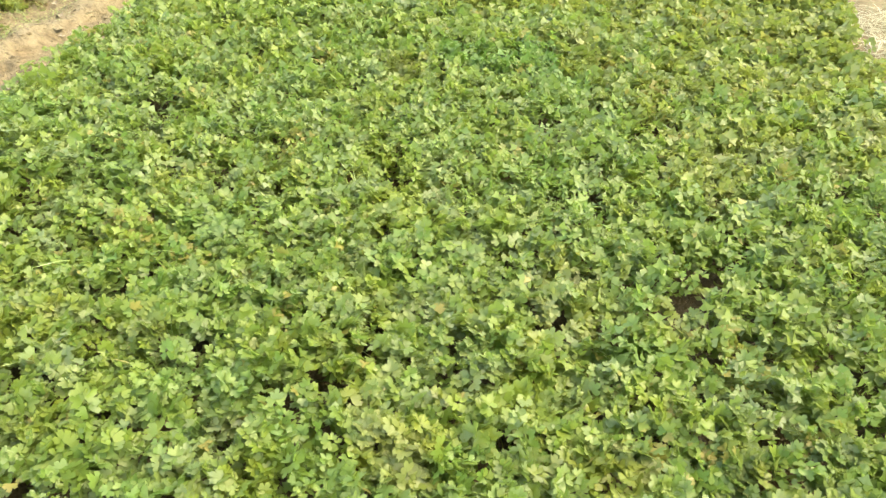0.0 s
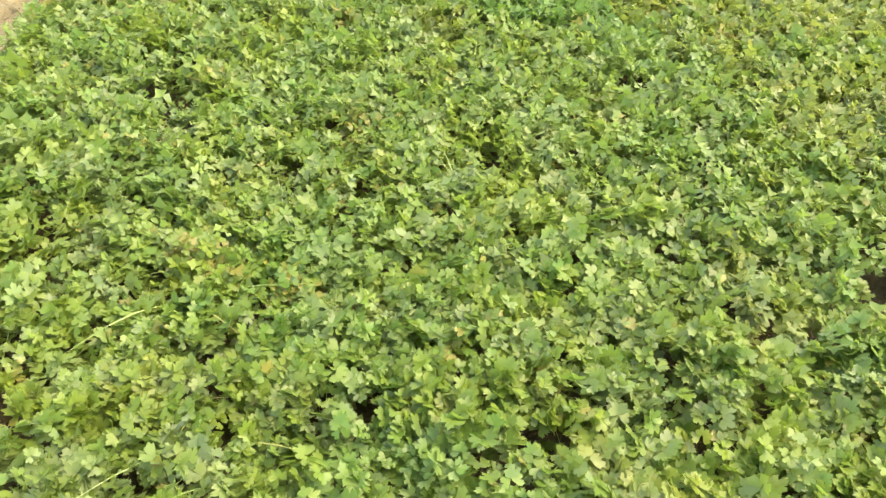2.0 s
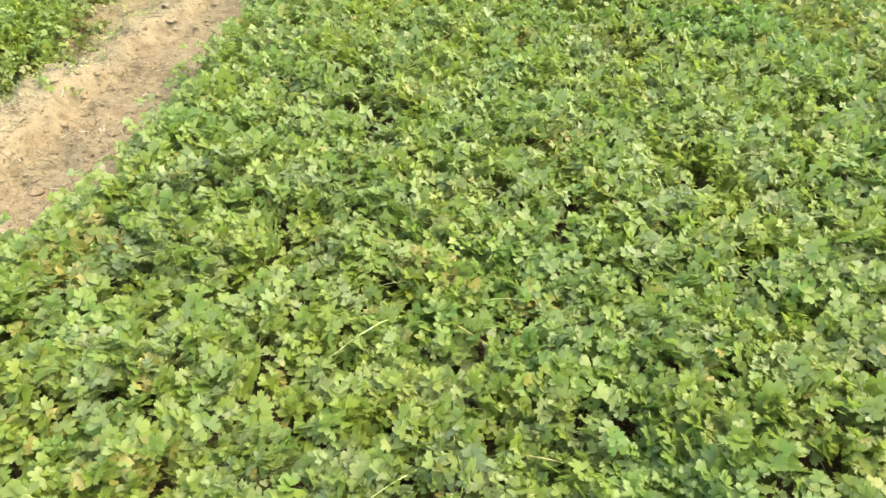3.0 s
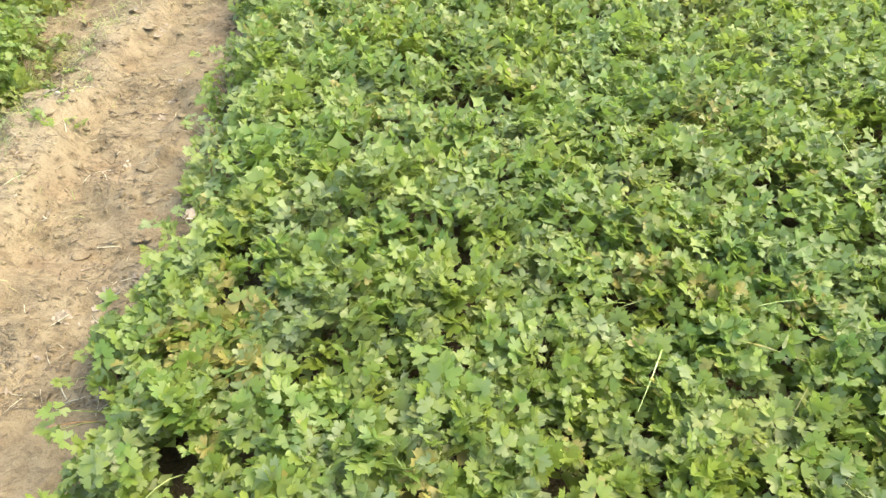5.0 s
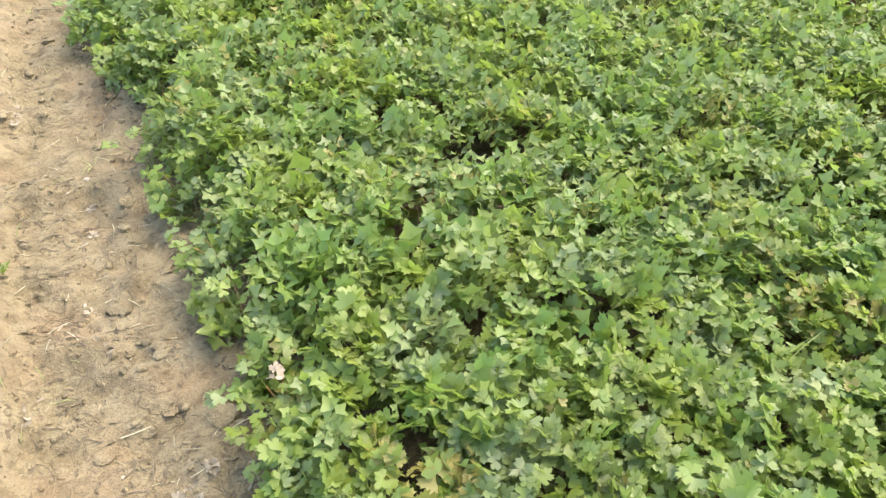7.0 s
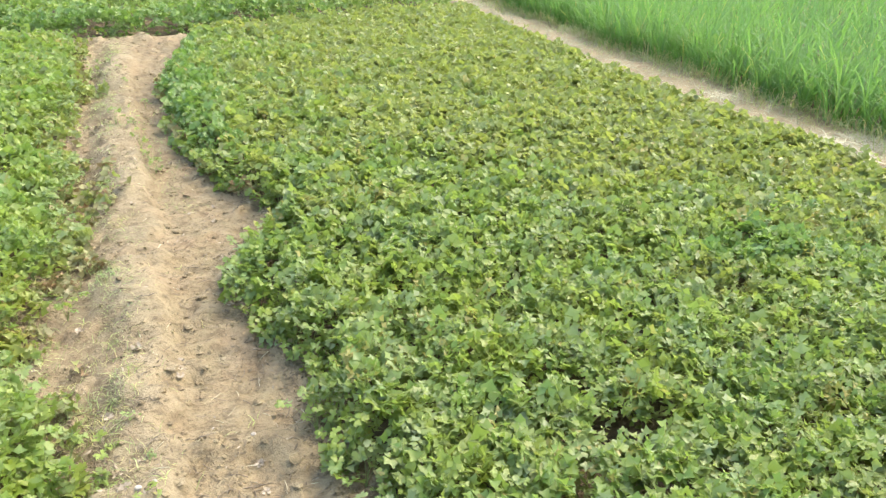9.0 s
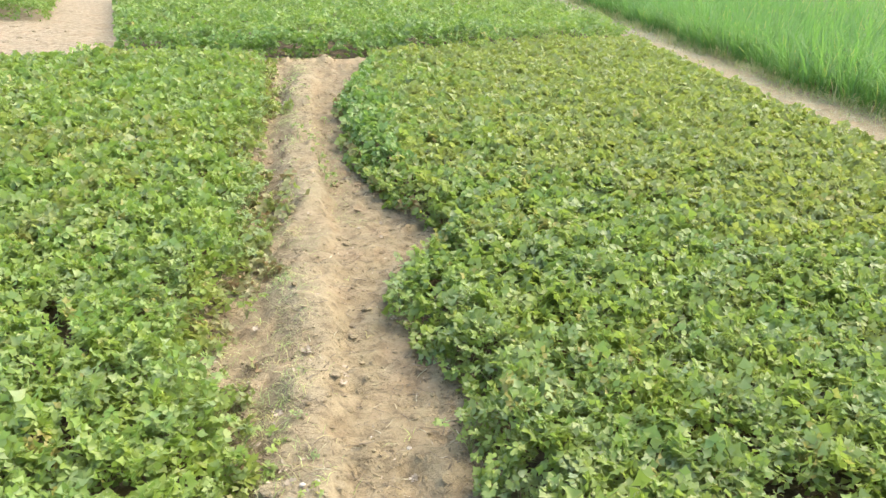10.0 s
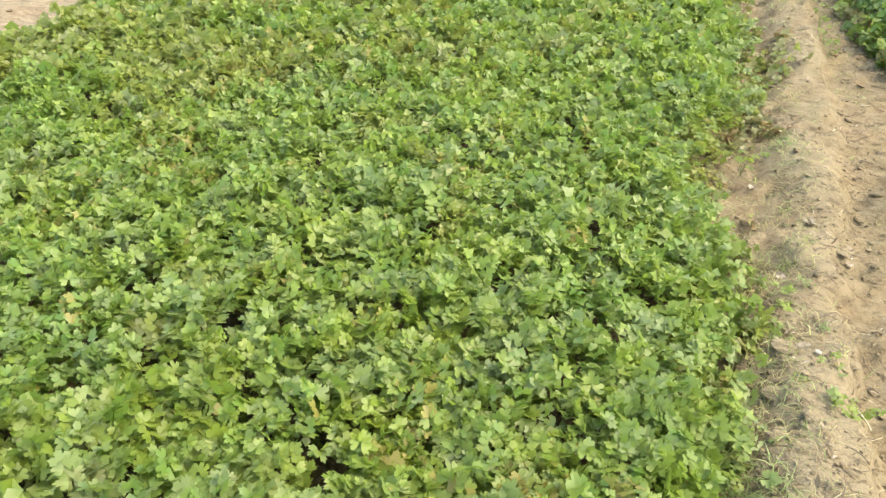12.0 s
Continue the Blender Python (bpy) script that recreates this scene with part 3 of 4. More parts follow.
def bed_far(x, y):
    front = bund_line(x) + np.interp(x, [-3.6, -3.2, -2.0, -1.8, -1.0, -0.5, 0.2, 1.2, 2.0], [0.35, 0.08, 0.03, 0.08, 0.15, 0.11, 0.05, 0.03, 0.02])
    return np.minimum(np.minimum(x + 3.45 + 0.25 * (y - 9.7), outer_edge(y) - x), y - front - 0.05 * vnoise(x, x * 0, 0.35, 53) - 0.04 * vnoise(x, x * 0, 0.12, 56))


def far_front(x, y):
    return y - bund_line(x) - 0.62 - 0.20 * vnoise(x, x * 0, 0.5, 57) + 0.6 * np.clip((x - 0.6) / 1.0, 0, 1)


crop("coriander_crop", "distant coriander bed beyond the cross bund", lambda x, y: np.where(far_front(x, y) > 0, bed_far(x, y), -1.0),
     (-6.0, 5.0, 9.3, 16.0), 1500, 1.5, LEAF_FAR, 0.22)
# the front's shaded side is put into the darker leaf colour
crop("coriander_crop", "tall coriander along the front of the distant bed, coloured dark for its shaded side", lambda x, y: np.where(far_front(x, y) < 0, bed_far(x, y), -1.0),
     (-4.2, 3.5, 9.3, 11.6), 3000, 1.45, LEAF_DEEP, 0.30)
crop("coriander_crop", "green crop strip beyond the bare plot", lambda x, y: np.minimum(y - 12.55 + 0.1 * vnoise(x, x * 0, 0.4, 58), -5.05 - 0.25 * (y - 12.5) - x),
     (-10.0, -5.0, 12.4, 16.0), 1800, 1.3, LEAF_FAR)


def fringe(x, y):
    """Thin plants that creep from the left-hand bed onto the path."""
    return np.minimum(x - left_edge(y) + 0.03, left_edge(y) + np.interp(y, [2.3, 3.0], [0.10, 0.19]) + 0.10 * vnoise(y, y * 0, 0.3, 91) + 0.13 * np.exp(-((y - 4.6) / 0.55) ** 2) - x)


crop("coriander_crop", "sparse low coriander creeping from the bed onto the path", lambda x, y: np.where(vnoise(x, y, 0.14, 92) + 0.6 * vnoise(x, y, 0.05, 93) > -0.20 + 3.0 * (x - left_edge(y)), np.minimum(fringe(x, y), 0.03), -1.0),
     (-1.75, -0.9, 1.0, 9.3), 1800, 0.50, LEAF_PALE)
crop("coriander_crop", "withered brown leaves and stalks along the foot of the bed", lambda x, y: np.where(vnoise(x, y, 0.16, 99) + 0.6 * vnoise(x, y, 0.05, 100) > 0.0, np.minimum(fringe(x, y), 0.03), -1.0),
     (-1.75, -0.9, 1.0, 9.3), 1000, 0.26, LEAF_WITHERED)
crop("coriander_crop", "withered brown leaves hanging at the edge of the bed", lambda x, y: np.where(
    vnoise(x, y, 0.16, 101) > 0.15, np.minimum(np.minimum(right_edge(y) + 0.07 - x, x - right_edge(y) + 0.08), 0.03), -1.0), (-1.15, -0.3, 1.0, 9.3), 900, 0.6, LEAF_WITHERED)
crop("coriander_crop", "straggling low coriander leaves at the foot of the bed", lambda x, y: np.where(
    vnoise(x, y, 0.12, 98) > 0.0, np.minimum(np.minimum(right_edge(y) + 0.03 - x, x - right_edge(y) + 0.09), 0.03), -1.0), (-1.15, -0.3, 1.0, 9.3), 2200, 0.45)


# ---------------------------------------------------------------- rice
def blade_shape(length, width, bend, segments=5, keel=0.25):
    """A grass blade that rises along z and bends towards y."""
    t = np.linspace(0, 1, segments + 1)
    z = length * (t - 0.30 * bend * t ** 2.5)
    y = length * 0.62 * bend * t ** 2
    w = width * np.clip(1.15 - t, 0.04, 1) * np.clip(0.6 + 2 * t, 0, 1)
    left, mid, right = (np.stack([s * w, y + (0 if s else -keel * w), z], 1) for s in (-0.5, 0, 0.5))
    v = np.stack([left, mid, right], 1).reshape(-1, 3)
    f = []
    for k in range(segments):
        a = 3 * k
        f += [(a, a + 1, a + 4, a + 3), (a + 1, a + 2, a + 5, a + 4)]
    return v, np.array(f)


RICE_BLADES = [blade_shape(0.66, 0.021, b, 4) for b in (0.25, 0.5, 0.8, 1.1)]
RICE_TOPS = [blade_shape(0.66, 0.026, b, 2) for b in (0.3, 0.6, 0.9, 1.2)]


def rice_stand(name, label, shapes, x, y, n_blades, tall):
    """A stand of rice: every clump at x, y gets n blades that lean out from it."""
    n = len(x) * n_blades
    bx, by = np.repeat(x, n_blades) + rng.normal(0, 0.03, n), np.repeat(y, n_blades) + rng.normal(0, 0.03, n)
    rot = turns(rng.uniform(0, 6.283, n), np.radians(-np.abs(rng.normal(0, 10, n))), np.radians(rng.normal(0, 7, n)))
    scale = tall * rng.uniform(0.62, 1.12, n)
    place = np.stack([bx, by, ground_z(bx, by) - 0.01], 1)
    kind = rng.integers(0, 4, n)
    v, f = joined([spread(shapes[k], place[kind == k], rot[kind == k], scale[kind == k]) for k in range(4)])
    return tagged(new(name, mesh_of(name, v, f, RICE)), label, "rice", kind="stuff")


ry, rx = np.meshgrid(np.arange(-3.2, 20, 0.21), np.arange(0.06, 9, 0.22))
ry, rx = (ry + rng.normal(0, 0.04, ry.shape)).ravel(), (rx + rng.normal(0, 0.04, rx.shape)).ravel()
front = rx < 0.9
rice_stand("rice_field", "tall bright green rice with long arching blades", RICE_BLADES, rice_edge(ry[front]) + rx[front], ry[front], 15, 1.15)
edge_y = np.arange(-3.2, 20, 0.11) + rng.normal(0, 0.02, len(np.arange(-3.2, 20, 0.11)))
rice_stand("rice_field", "close front row of rice along the outer path", RICE_BLADES, rice_edge(edge_y) + rng.uniform(-0.05, 0.10, len(edge_y)), edge_y, 7, 0.9)
back = ~front & ((rx < 4) | (rng.uniform(size=len(rx)) < 0.5))
rice_stand("rice_field", "rice standing densely behind the front rows", RICE_TOPS, rice_edge(ry[back]) + rx[back], ry[back], 5, 1.25)


# ---------------------------------------------------------------- coriander plants along the path
def tube(points, r0, r1, sides=4):
    """A tapered stalk through the given points."""
    pts = np.asarray(points, float)
    d = np.gradient(pts, axis=0)
    d /= np.linalg.norm(d, axis=1)[:, None] + 1e-9
    a = np.cross(d, (0.31, 0.22, 0.93))
    a /= np.linalg.norm(a, axis=1)[:, None] + 1e-9
    b = np.cross(d, a)
    r = np.linspace(r0, r1, len(pts))[:, None, None]
    ang = np.arange(sides) * 2 * np.pi / sides
    ring = np.cos(ang)[None, :, None] * a[:, None] + np.sin(ang)[None, :, None] * b[:, None]
    v = (pts[:, None] + r * ring).reshape(-1, 3)
    k, j = np.meshgrid(np.arange(len(pts) - 1) * sides, np.arange(sides), indexing="ij")
    n = (j + 1) % sides
    f = np.stack([k + j, k + n, k + sides + n, k + sides + j], -1).reshape(-1, 4)
    return v, f


def coriander_plant(seed, upright=False):
    """A single plant: arching stalks from one root, each with its leaf; an upright one stands among others in the bed."""
    r = np.random.default_rng(100 + seed)
    root = new("coriander_plant")
    for k in range(int(r.integers(6, 9) if upright else r.integers(7, 10))):
        az, reach, rise = r.uniform(0, 6.283), r.uniform(0.02, 0.10), r.uniform(0.06, 0.17)
        if upright:
            reach, rise = 0.1 + 0.55 * reach, 0.125 + 0.45 * rise
            reach -= 0.09
        t = np.linspace(0, 1, 5)[:, None]
        way = np.array([math.cos(az), math.sin(az), 0])
        line = way * reach * t ** 1.6 + np.array([0, 0, 1]) * rise * (t * 1.25 - 0.25 * t ** 2) + r.normal(0, 0.003, (5, 3)) * t
        v, f = tube(line, 0.0014, 0.0008)
        part("stalk", mesh_of("stalk", v, f, STEM), root)
        v, f = SHAPES[0][int(r.integers(0, 6))]
        m = turns(np.array([az - math.pi / 2]), np.radians([r.normal(26 if upright else 8, 25)]), np.radians([r.normal(0, 22)]))[0]
        leaf = part("leaf", mesh_of("leaf", v @ m.T * r.uniform(0.85, 1.15), f, LEAF_PALE if upright and seed % 3 == 0 else LEAF), root)
        leaf.location = line[-1]
    if upright:
        return tagged(root, "coriander plant with fresh upright leaves above the dense bed", "plant", "coriander plants standing in the beds")
    return tagged(root, "young coriander plant with arching stalks at the bed's edge", "plant", "coriander plants along the ridge path")


PLANTS = [coriander_plant(k) for k in range(7)]
spots = []
for y in np.arange(0.95, 5.6, 0.062):
    spots.append((float(right_edge(np.array([y]))[0]) + rng.uniform(-0.015, 0.05), y + rng.normal(0, 0.015)))
for y in np.arange(1.35, 6.9, 0.060):
    spots.append((float(left_edge(np.array([y]))[0]) - rng.uniform(-0.07 if y > 2.8 else 0.0, 0.08), y + rng.normal(0, 0.015)))


UPRIGHT = [coriander_plant(50 + k, True) for k in range(6)]
bed_spots = []
for k in range(150):
    y = 0.75 + 3.2 * rng.uniform() ** 1.5
    left, right = float(left_edge(np.array([y]))[0]), float(right_edge(np.array([y]))[0])
    bed_spots.append((right + 0.1 + rng.uniform(0, 2.6), y) if k % 3 else (left - 0.1 - rng.uniform(0, 1.9), y + 0.7))

thin_weeds = [(-1.23, 5.95), (-1.10, 5.13), (-1.11, 6.62), (-1.49, 7.78), (-1.30, 5.98), (-1.07, 4.95), (-1.17, 5.82), (-1.37, 7.74), (-1.14, 5.20), (-1.42, 3.3), (-1.45, 6.9)]


def on_ground(x, y, lift=0.0):
    return float(ground_z(np.array([x]), np.array([y]))[0]) + lift


for n, (x, y) in enumerate(spots):
    at = pose(x, y, on_ground(x, y, -0.003), rng.normal(0, 4), rng.normal(0, 4), rng.uniform(0, 360)) @ Matrix.Scale(rng.uniform(0.75, 1.1), 4)
    if n < len(PLANTS):
        PLANTS[n].matrix_basis = at
    else:
        ob = copy_thing(PLANTS[int(rng.integers(0, len(PLANTS)))], Matrix.Identity(4))
        ob.matrix_basis = at


for n, (x, y) in enumerate(bed_spots):
    at = pose(x, y, on_ground(x, y, -0.003), rng.normal(0, 3), rng.normal(0, 3), rng.uniform(0, 360)) @ Matrix.Scale(rng.uniform(0.85, 1.08), 4)
    if n < len(UPRIGHT):
        UPRIGHT[n].matrix_basis = at
    else:
        copy_thing(UPRIGHT[n % len(UPRIGHT)], Matrix.Identity(4)).matrix_basis = at
for x, y in thin_weeds:
    copy_thing(PLANTS[int(rng.integers(0, len(PLANTS)))], Matrix.Identity(4)).matrix_basis = pose(x, y, on_ground(x, y, -0.003), 0, 0, rng.uniform(0, 360)) @ Matrix.Scale(rng.uniform(0.5, 0.85), 4)


# ---------------------------------------------------------------- grass blades and weeds
def grass_tuft(name, label, category, group, seed, blades, height, width, spread_deg, bend=(0.5, 1.6)):
    r = np.random.default_rng(300 + seed)
    root = new(name)
    for k in range(blades):
        v, f = blade_shape(height * r.uniform(0.65, 1.1), width * r.uniform(0.8, 1.2), r.uniform(*bend), 6)
        m = turns(np.array([r.uniform(0, 6.283)]), np.radians([-abs(r.normal(spread_deg, 9))]), np.radians([r.normal(0, 8)]))[0]
        part("blade", mesh_of("blade", v @ m.T + r.normal(0, 0.004, 3) * (1, 1, 0), f, GRASS), root)
    return tagged(root, label, category, group)


TALL = [grass_tuft("grass_weed", "long pale grass blades arching above the coriander", "grass", "grass weeds in the beds", k, 2 + k % 3, 0.36, 0.0075, 10, (0.35, 1.15)) for k in range(4)]
tall_spots = [(1.16, 1.77), (1.22, 1.60), (1.31, 1.59), (1.30, 1.08), (1.53, 0.95), (0.57, 0.62), (0.73, 0.74), (0.87, 0.64), (1.50, 2.19), (1.24, 1.08),
              (1.43, 0.97), (1.89, 0.77), (0.65, 0.76), (0.98, 1.77), (1.31, 2.16), (1.07, 1.50), (-0.38, 0.81), (0.67, 0.81), (1.11, 2.21)]
for k in range(46):
    y = rng.uniform(0.8, 8.0)
    x = rng.uniform(-0.4, 2.7) if k % 3 else rng.uniform(-5.0, -1.8)
    tall_spots.append((x, y))
for n, (x, y) in enumerate(tall_spots):
    at = pose(x, y, on_ground(x, y, -0.004), 0, 0, rng.uniform(0, 360))
    if n < len(TALL):
        TALL[n].matrix_basis = at
    else:
        copy_thing(TALL[n % len(TALL)], Matrix.Identity(4)).matrix_basis = at @ Matrix.Scale(rng.uniform(0.75, 1.05), 4)

SHORT = [grass_tuft("grass_tuft", "short green and straw-coloured grass tuft on the dry path", "grass", "grass tufts on the path", 20 + k, 3 + k, 0.065, 0.0032, 30) for k in range(4)]
short_spots = [(-1.21, 6.19), (-1.14, 5.11), (-1.09, 5.28), (-1.36, 3.24), (-1.50, 3.05), (-1.29, 2.78), (-0.84, 2.52), (-1.38, 5.41), (-1.17, 2.40), (-1.22, 6.32)]
for k in range(44):
    y = rng.uniform(1.2, 9.2)
    left, right = float(left_edge(np.array([y]))[0]), float(right_edge(np.array([y]))[0])
    x = left + abs(rng.normal(0, 0.14)) if k % 3 else rng.uniform(left, right)
    short_spots.append((min(x, right), y))
for n, (x, y) in enumerate(short_spots):
    at = pose(x, y, on_ground(x, y, -0.002), 0, 0, rng.uniform(0, 360))
    if n < len(SHORT):
        SHORT[n].matrix_basis = at
    else:
        copy_thing(SHORT[n % len(SHORT)], Matrix.Identity(4)).matrix_basis = at @ Matrix.Scale(rng.uniform(0.4, 1.0), 4)


def seedling(seed):
    """A small weed that lies flat: a rosette of leaflets."""
    r = np.random.default_rng(400 + seed)
    root = new("weed_seedling")
    for k in range(int(r.integers(4, 8))):
        v, f = SHAPES[1][int(r.integers(0, 6))]
        az = r.uniform(0, 6.283)
        m = turns(np.array([az]), np.radians([r.normal(14, 14)]), np.radians([r.normal(0, 18)]))[0]
        leaf = part("leaf", mesh_of("leaf", v @ m.T * r.uniform(0.5, 0.95), f, LEAF), root)
        d = r.uniform(0.01, 0.04)
        leaf.location = (-math.sin(az) * d, math.cos(az) * d, r.uniform(0.006, 0.035))
    return tagged(root, "small green weed seedling lying flat on the soil", "weed", "weed seedlings on the path")


SEEDLINGS = [seedling(k) for k in range(4)]
for n in range(84):
    y = rng.uniform(1.3, 8.5)
    left, right = float(left_edge(np.array([y]))[0]), float(right_edge(np.array([y]))[0])
    x = left + abs(rng.normal(0.0, 0.12)) if n % 5 else right - abs(rng.normal(0, 0.05))
    at = pose(x, y, on_ground(x, y), 0, 0, rng.uniform(0, 360)) @ Matrix.Scale(rng.uniform(0.6, 1.2), 4)
    if n < 4:
        SEEDLINGS[n].matrix_basis = at
    else:
        copy_thing(SEEDLINGS[n % 4], Matrix.Identity(4)).matrix_basis = at @ Matrix.Scale(0.8, 4)


# ---------------------------------------------------------------- clods, stones, straw, twigs, fallen leaves
def lump(seed, flat=0.55, rough=0.55):
    """A broken lump, about 1 m across before scaling."""
    r = np.random.default_rng(500 + seed)
    bm = bmesh.new()
    bmesh.ops.create_icosphere(bm, subdivisions=2, radius=0.5)
    off = r.uniform(0, 50, 3)
    for v in bm.verts:
        n = noise.noise(Vector(v.co * 2.2) + Vector(off)) + 0.5 * noise.noise(Vector(v.co * 5.5) + Vector(off))
        v.co *= 1 + rough * n
        v.co.z *= flat
    me = bpy.data.meshes.new("lump")
    bm.to_mesh(me)
    bm.free()
    return me


def scatter(name, label, category, group, meshes, spots, size, sink=0.25, tilt=8):
    for n, (x, y) in enumerate(spots):
        sz = size() if callable(size) else size
        ob = new(name, meshes[n % len(meshes)])
        ob.matrix_basis = pose(x, y, on_ground(x, y, sz * (0.3 - sink)), rng.normal(0, tilt), rng.normal(0, tilt), rng.uniform(0, 360)) @ Matrix.Scale(sz, 4)
        tagged(ob, label, category, group)


def path_spots(n, y0=1.2, y1=9.3, margin=0.02):
    out = []
    for _ in range(n):
        y = y0 + (y1 - y0) * rng.uniform() ** 1.6
        left, right = float(left_edge(np.array([y]))[0]), float(right_edge(np.array([y]))[0])
        out.append((rng.uniform(left - margin, right + margin), y))
    return out


clods = [lump(k) for k in range(6)]
for me in clods:
    me.materials.append(CLOD)
scatter("soil_clod", "crumbly brown soil clod lying on the path", "clod", "soil clods on the path", clods,
        [(-1.0, 4.06), (-0.96, 2.93), (-1.06, 2.59), (-1.10, 2.66), (-1.0, 3.14)] + path_spots(85) + [(float(right_edge(np.array([y]))[0]) - rng.uniform(0.02, 0.30), y) for y in 1.5 + 5.5 * rng.uniform(size=110) ** 1.3] + [(float(ridge_line(np.array([y]))[0]) + rng.normal(0.13, 0.05), y) for y in rng.uniform(1.6, 6.5, 60)], lambda: float(np.clip(rng.lognormal(-4.1, 0.5), 0.008, 0.042)))
scatter("soil_clod", "reddish clod heaped on the cross bund", "clod", "clods on the cross bund", clods,
        [(x, float(bund_line(x)) + rng.normal(-0.03, 0.08)) for x in rng.uniform(-1.8, -0.5, 12)], lambda: rng.uniform(0.02, 0.045))
crust = [lump(60 + k, 0.22, 0.5) for k in range(5)]
for me in crust:
    me.materials.append(SOIL)
scatter("crust_flake", "flat flake of broken soil crust lying on the path", "soil crust", "crust flakes on the path", crust, path_spots(150, 1.2, 8.0), lambda: float(np.clip(rng.lognormal(-3.4, 0.35), 0.018, 0.06)), 0.25, 7)
stones = [lump(20 + k, 0.7, 0.18) for k in range(3)]
for me in stones:
    me.materials.append(STONE)
scatter("stone", "small pale stone half sunk in the soil", "stone", "stones on the path", stones, [(-0.855, 2.44), (-0.93, 4.3)] + path_spots(8), lambda: rng.uniform(0.008, 0.02))


plot_clods = [lump(40 + k, 0.5, 0.6) for k in range(4)]
for me in plot_clods:
    me.materials.append(PLOT)
spots = [(rng.uniform(-7.0, -3.6), rng.uniform(8.6, 12.3)) for _ in range(85)] + [(rng.uniform(-6.4, -5.4), rng.uniform(3.0, 8.0)) for _ in range(40)]
spots = [(x, y) for x, y in spots if x < -3.75 - 0.25 * (y - 9.7) and (y > 8.6 or x < float(bare_edge(np.array([y]))[0]) - 0.1)]
scatter("soil_clod", "pale broken clod on the bare ploughed plot", "clod", "clods on the bare plot", plot_clods, spots, lambda: float(np.clip(rng.lognormal(-2.8, 0.4), 0.03, 0.13)))
scatter("soil_clod", "greyish clod heaped at the edge of the bed", "clod", "clods at the bed's edge", stones,
        [(-1.58, 5.24), (-1.66, 5.32), (-1.62, 5.20), (-1.55, 5.30), (-1.60, 5.29)], lambda: rng.uniform(0.03, 0.055))


def straw_mesh(seed, mat, thick, bend):
    r = np.random.default_rng(600 + seed)
    t = np.linspace(-0.5, 0.5, 5)
    line = np.stack([t, bend * r.uniform(-1, 1) * (t ** 2 - 0.1) + r.normal(0, 0.01, 5), 0.06 * (0.25 - t ** 2) + thick], 1)
    v, f = tube(line, thick, thick * 0.6, 5)
    return mesh_of("straw", v, f, mat)


scatter("straw", "short pale dry straw lying on the soil", "straw", "straws on the path", [straw_mesh(k, STRAW, 0.022, 0.3) for k in range(5)],
        path_spots(55), lambda: rng.uniform(0.025, 0.075), 0.26, 4)
scatter("twig", "dark brittle twig lying on the soil", "twig", "twigs on the path", [straw_mesh(30 + k, TWIG, 0.018, 0.6) for k in range(4)],
        [(-0.98, 2.29), (-0.86, 2.36)] + path_spots(120), lambda: rng.uniform(0.022, 0.070), 0.26, 5)


def dead_leaf(seed):
    v, f = SHAPES[0][seed]
    v = v * 22
    r2 = (v[:, :2] ** 2).sum(1)
    v = np.stack([v[:, 0], v[:, 1], v[:, 2] * 1.4 + 0.35 * r2 + 0.05], 1)
    return mesh_of("dead_leaf", v, f, DEAD)


scatter("fallen_leaf", "bleached fallen leaf curled on the soil", "leaf", "fallen leaves on the path", [dead_leaf(k) for k in range(5)],
        [(-0.735, 1.315), (-0.755, 1.345), (-0.715, 1.33), (-0.75, 1.295), (-0.68, 1.39), (-0.725, 1.36)] + path_spots(60), lambda: rng.uniform(0.02, 0.042), 0.28, 14)
scatter("pale_leaf", "bleached leaf caught on top of the coriander", "leaf", "pale leaves on the crop", [dead_leaf(k) for k in range(5)],
        [(-0.53, 1.42)], 0.036, -4.6, 12)

# ---------------------------------------------------------------- dry grass along the outer path
n = 15000
dy = rng.uniform(-3.2, 20, n)
u = np.where(rng.uniform(size=n) < 0.72, rng.uniform(0.36, 1.0, n), rng.uniform(0, 0.36, n))
dx = outer_edge(dy) + 0.05 + u * (rice_edge(dy) + 0.1 - outer_edge(dy))
lay = np.radians(-np.clip(rng.normal(66, 16, n), 20, 88))
rot = turns(rng.uniform(0, 6.283, n), lay, np.radians(rng.normal(0, 10, n)))
v, f = spread(blade_shape(0.15, 0.0075, 0.5, 1), np.stack([dx, dy, ground_z(dx, dy) + 0.004], 1), rot, rng.uniform(0.5, 1.4, n))
tagged(new("dry_grass", mesh_of("dry_grass", v, f, SERE)), "trampled olive and straw-coloured dry grass on the outer path", "dry grass", kind="stuff")


def straw_mat(x, y, radius, blades):
    az, d = rng.uniform(0, 6.283, blades), radius * np.sqrt(rng.uniform(size=blades))
    px, py = x + d * np.cos(az), y + d * np.sin(az)
    z = ground_z(px, py) + 0.05 * np.clip(1 - (d / radius) ** 2, 0, 1) * rng.uniform(0.2, 1, blades)
    rot = turns(rng.uniform(0, 6.283, blades), np.radians(-rng.normal(82, 8, blades)), np.radians(rng.normal(0, 12, blades)))
    v, f = spread(blade_shape(0.18, 0.006, 0.4, 3), np.stack([px, py, z], 1), rot, rng.uniform(0.6, 1.3, blades))
    tagged(new("straw_mat", mesh_of("straw_mat", v, f, STRAW)), "flat matted layer of pale dry straw beside the rice", "straw mat", "straw mats")


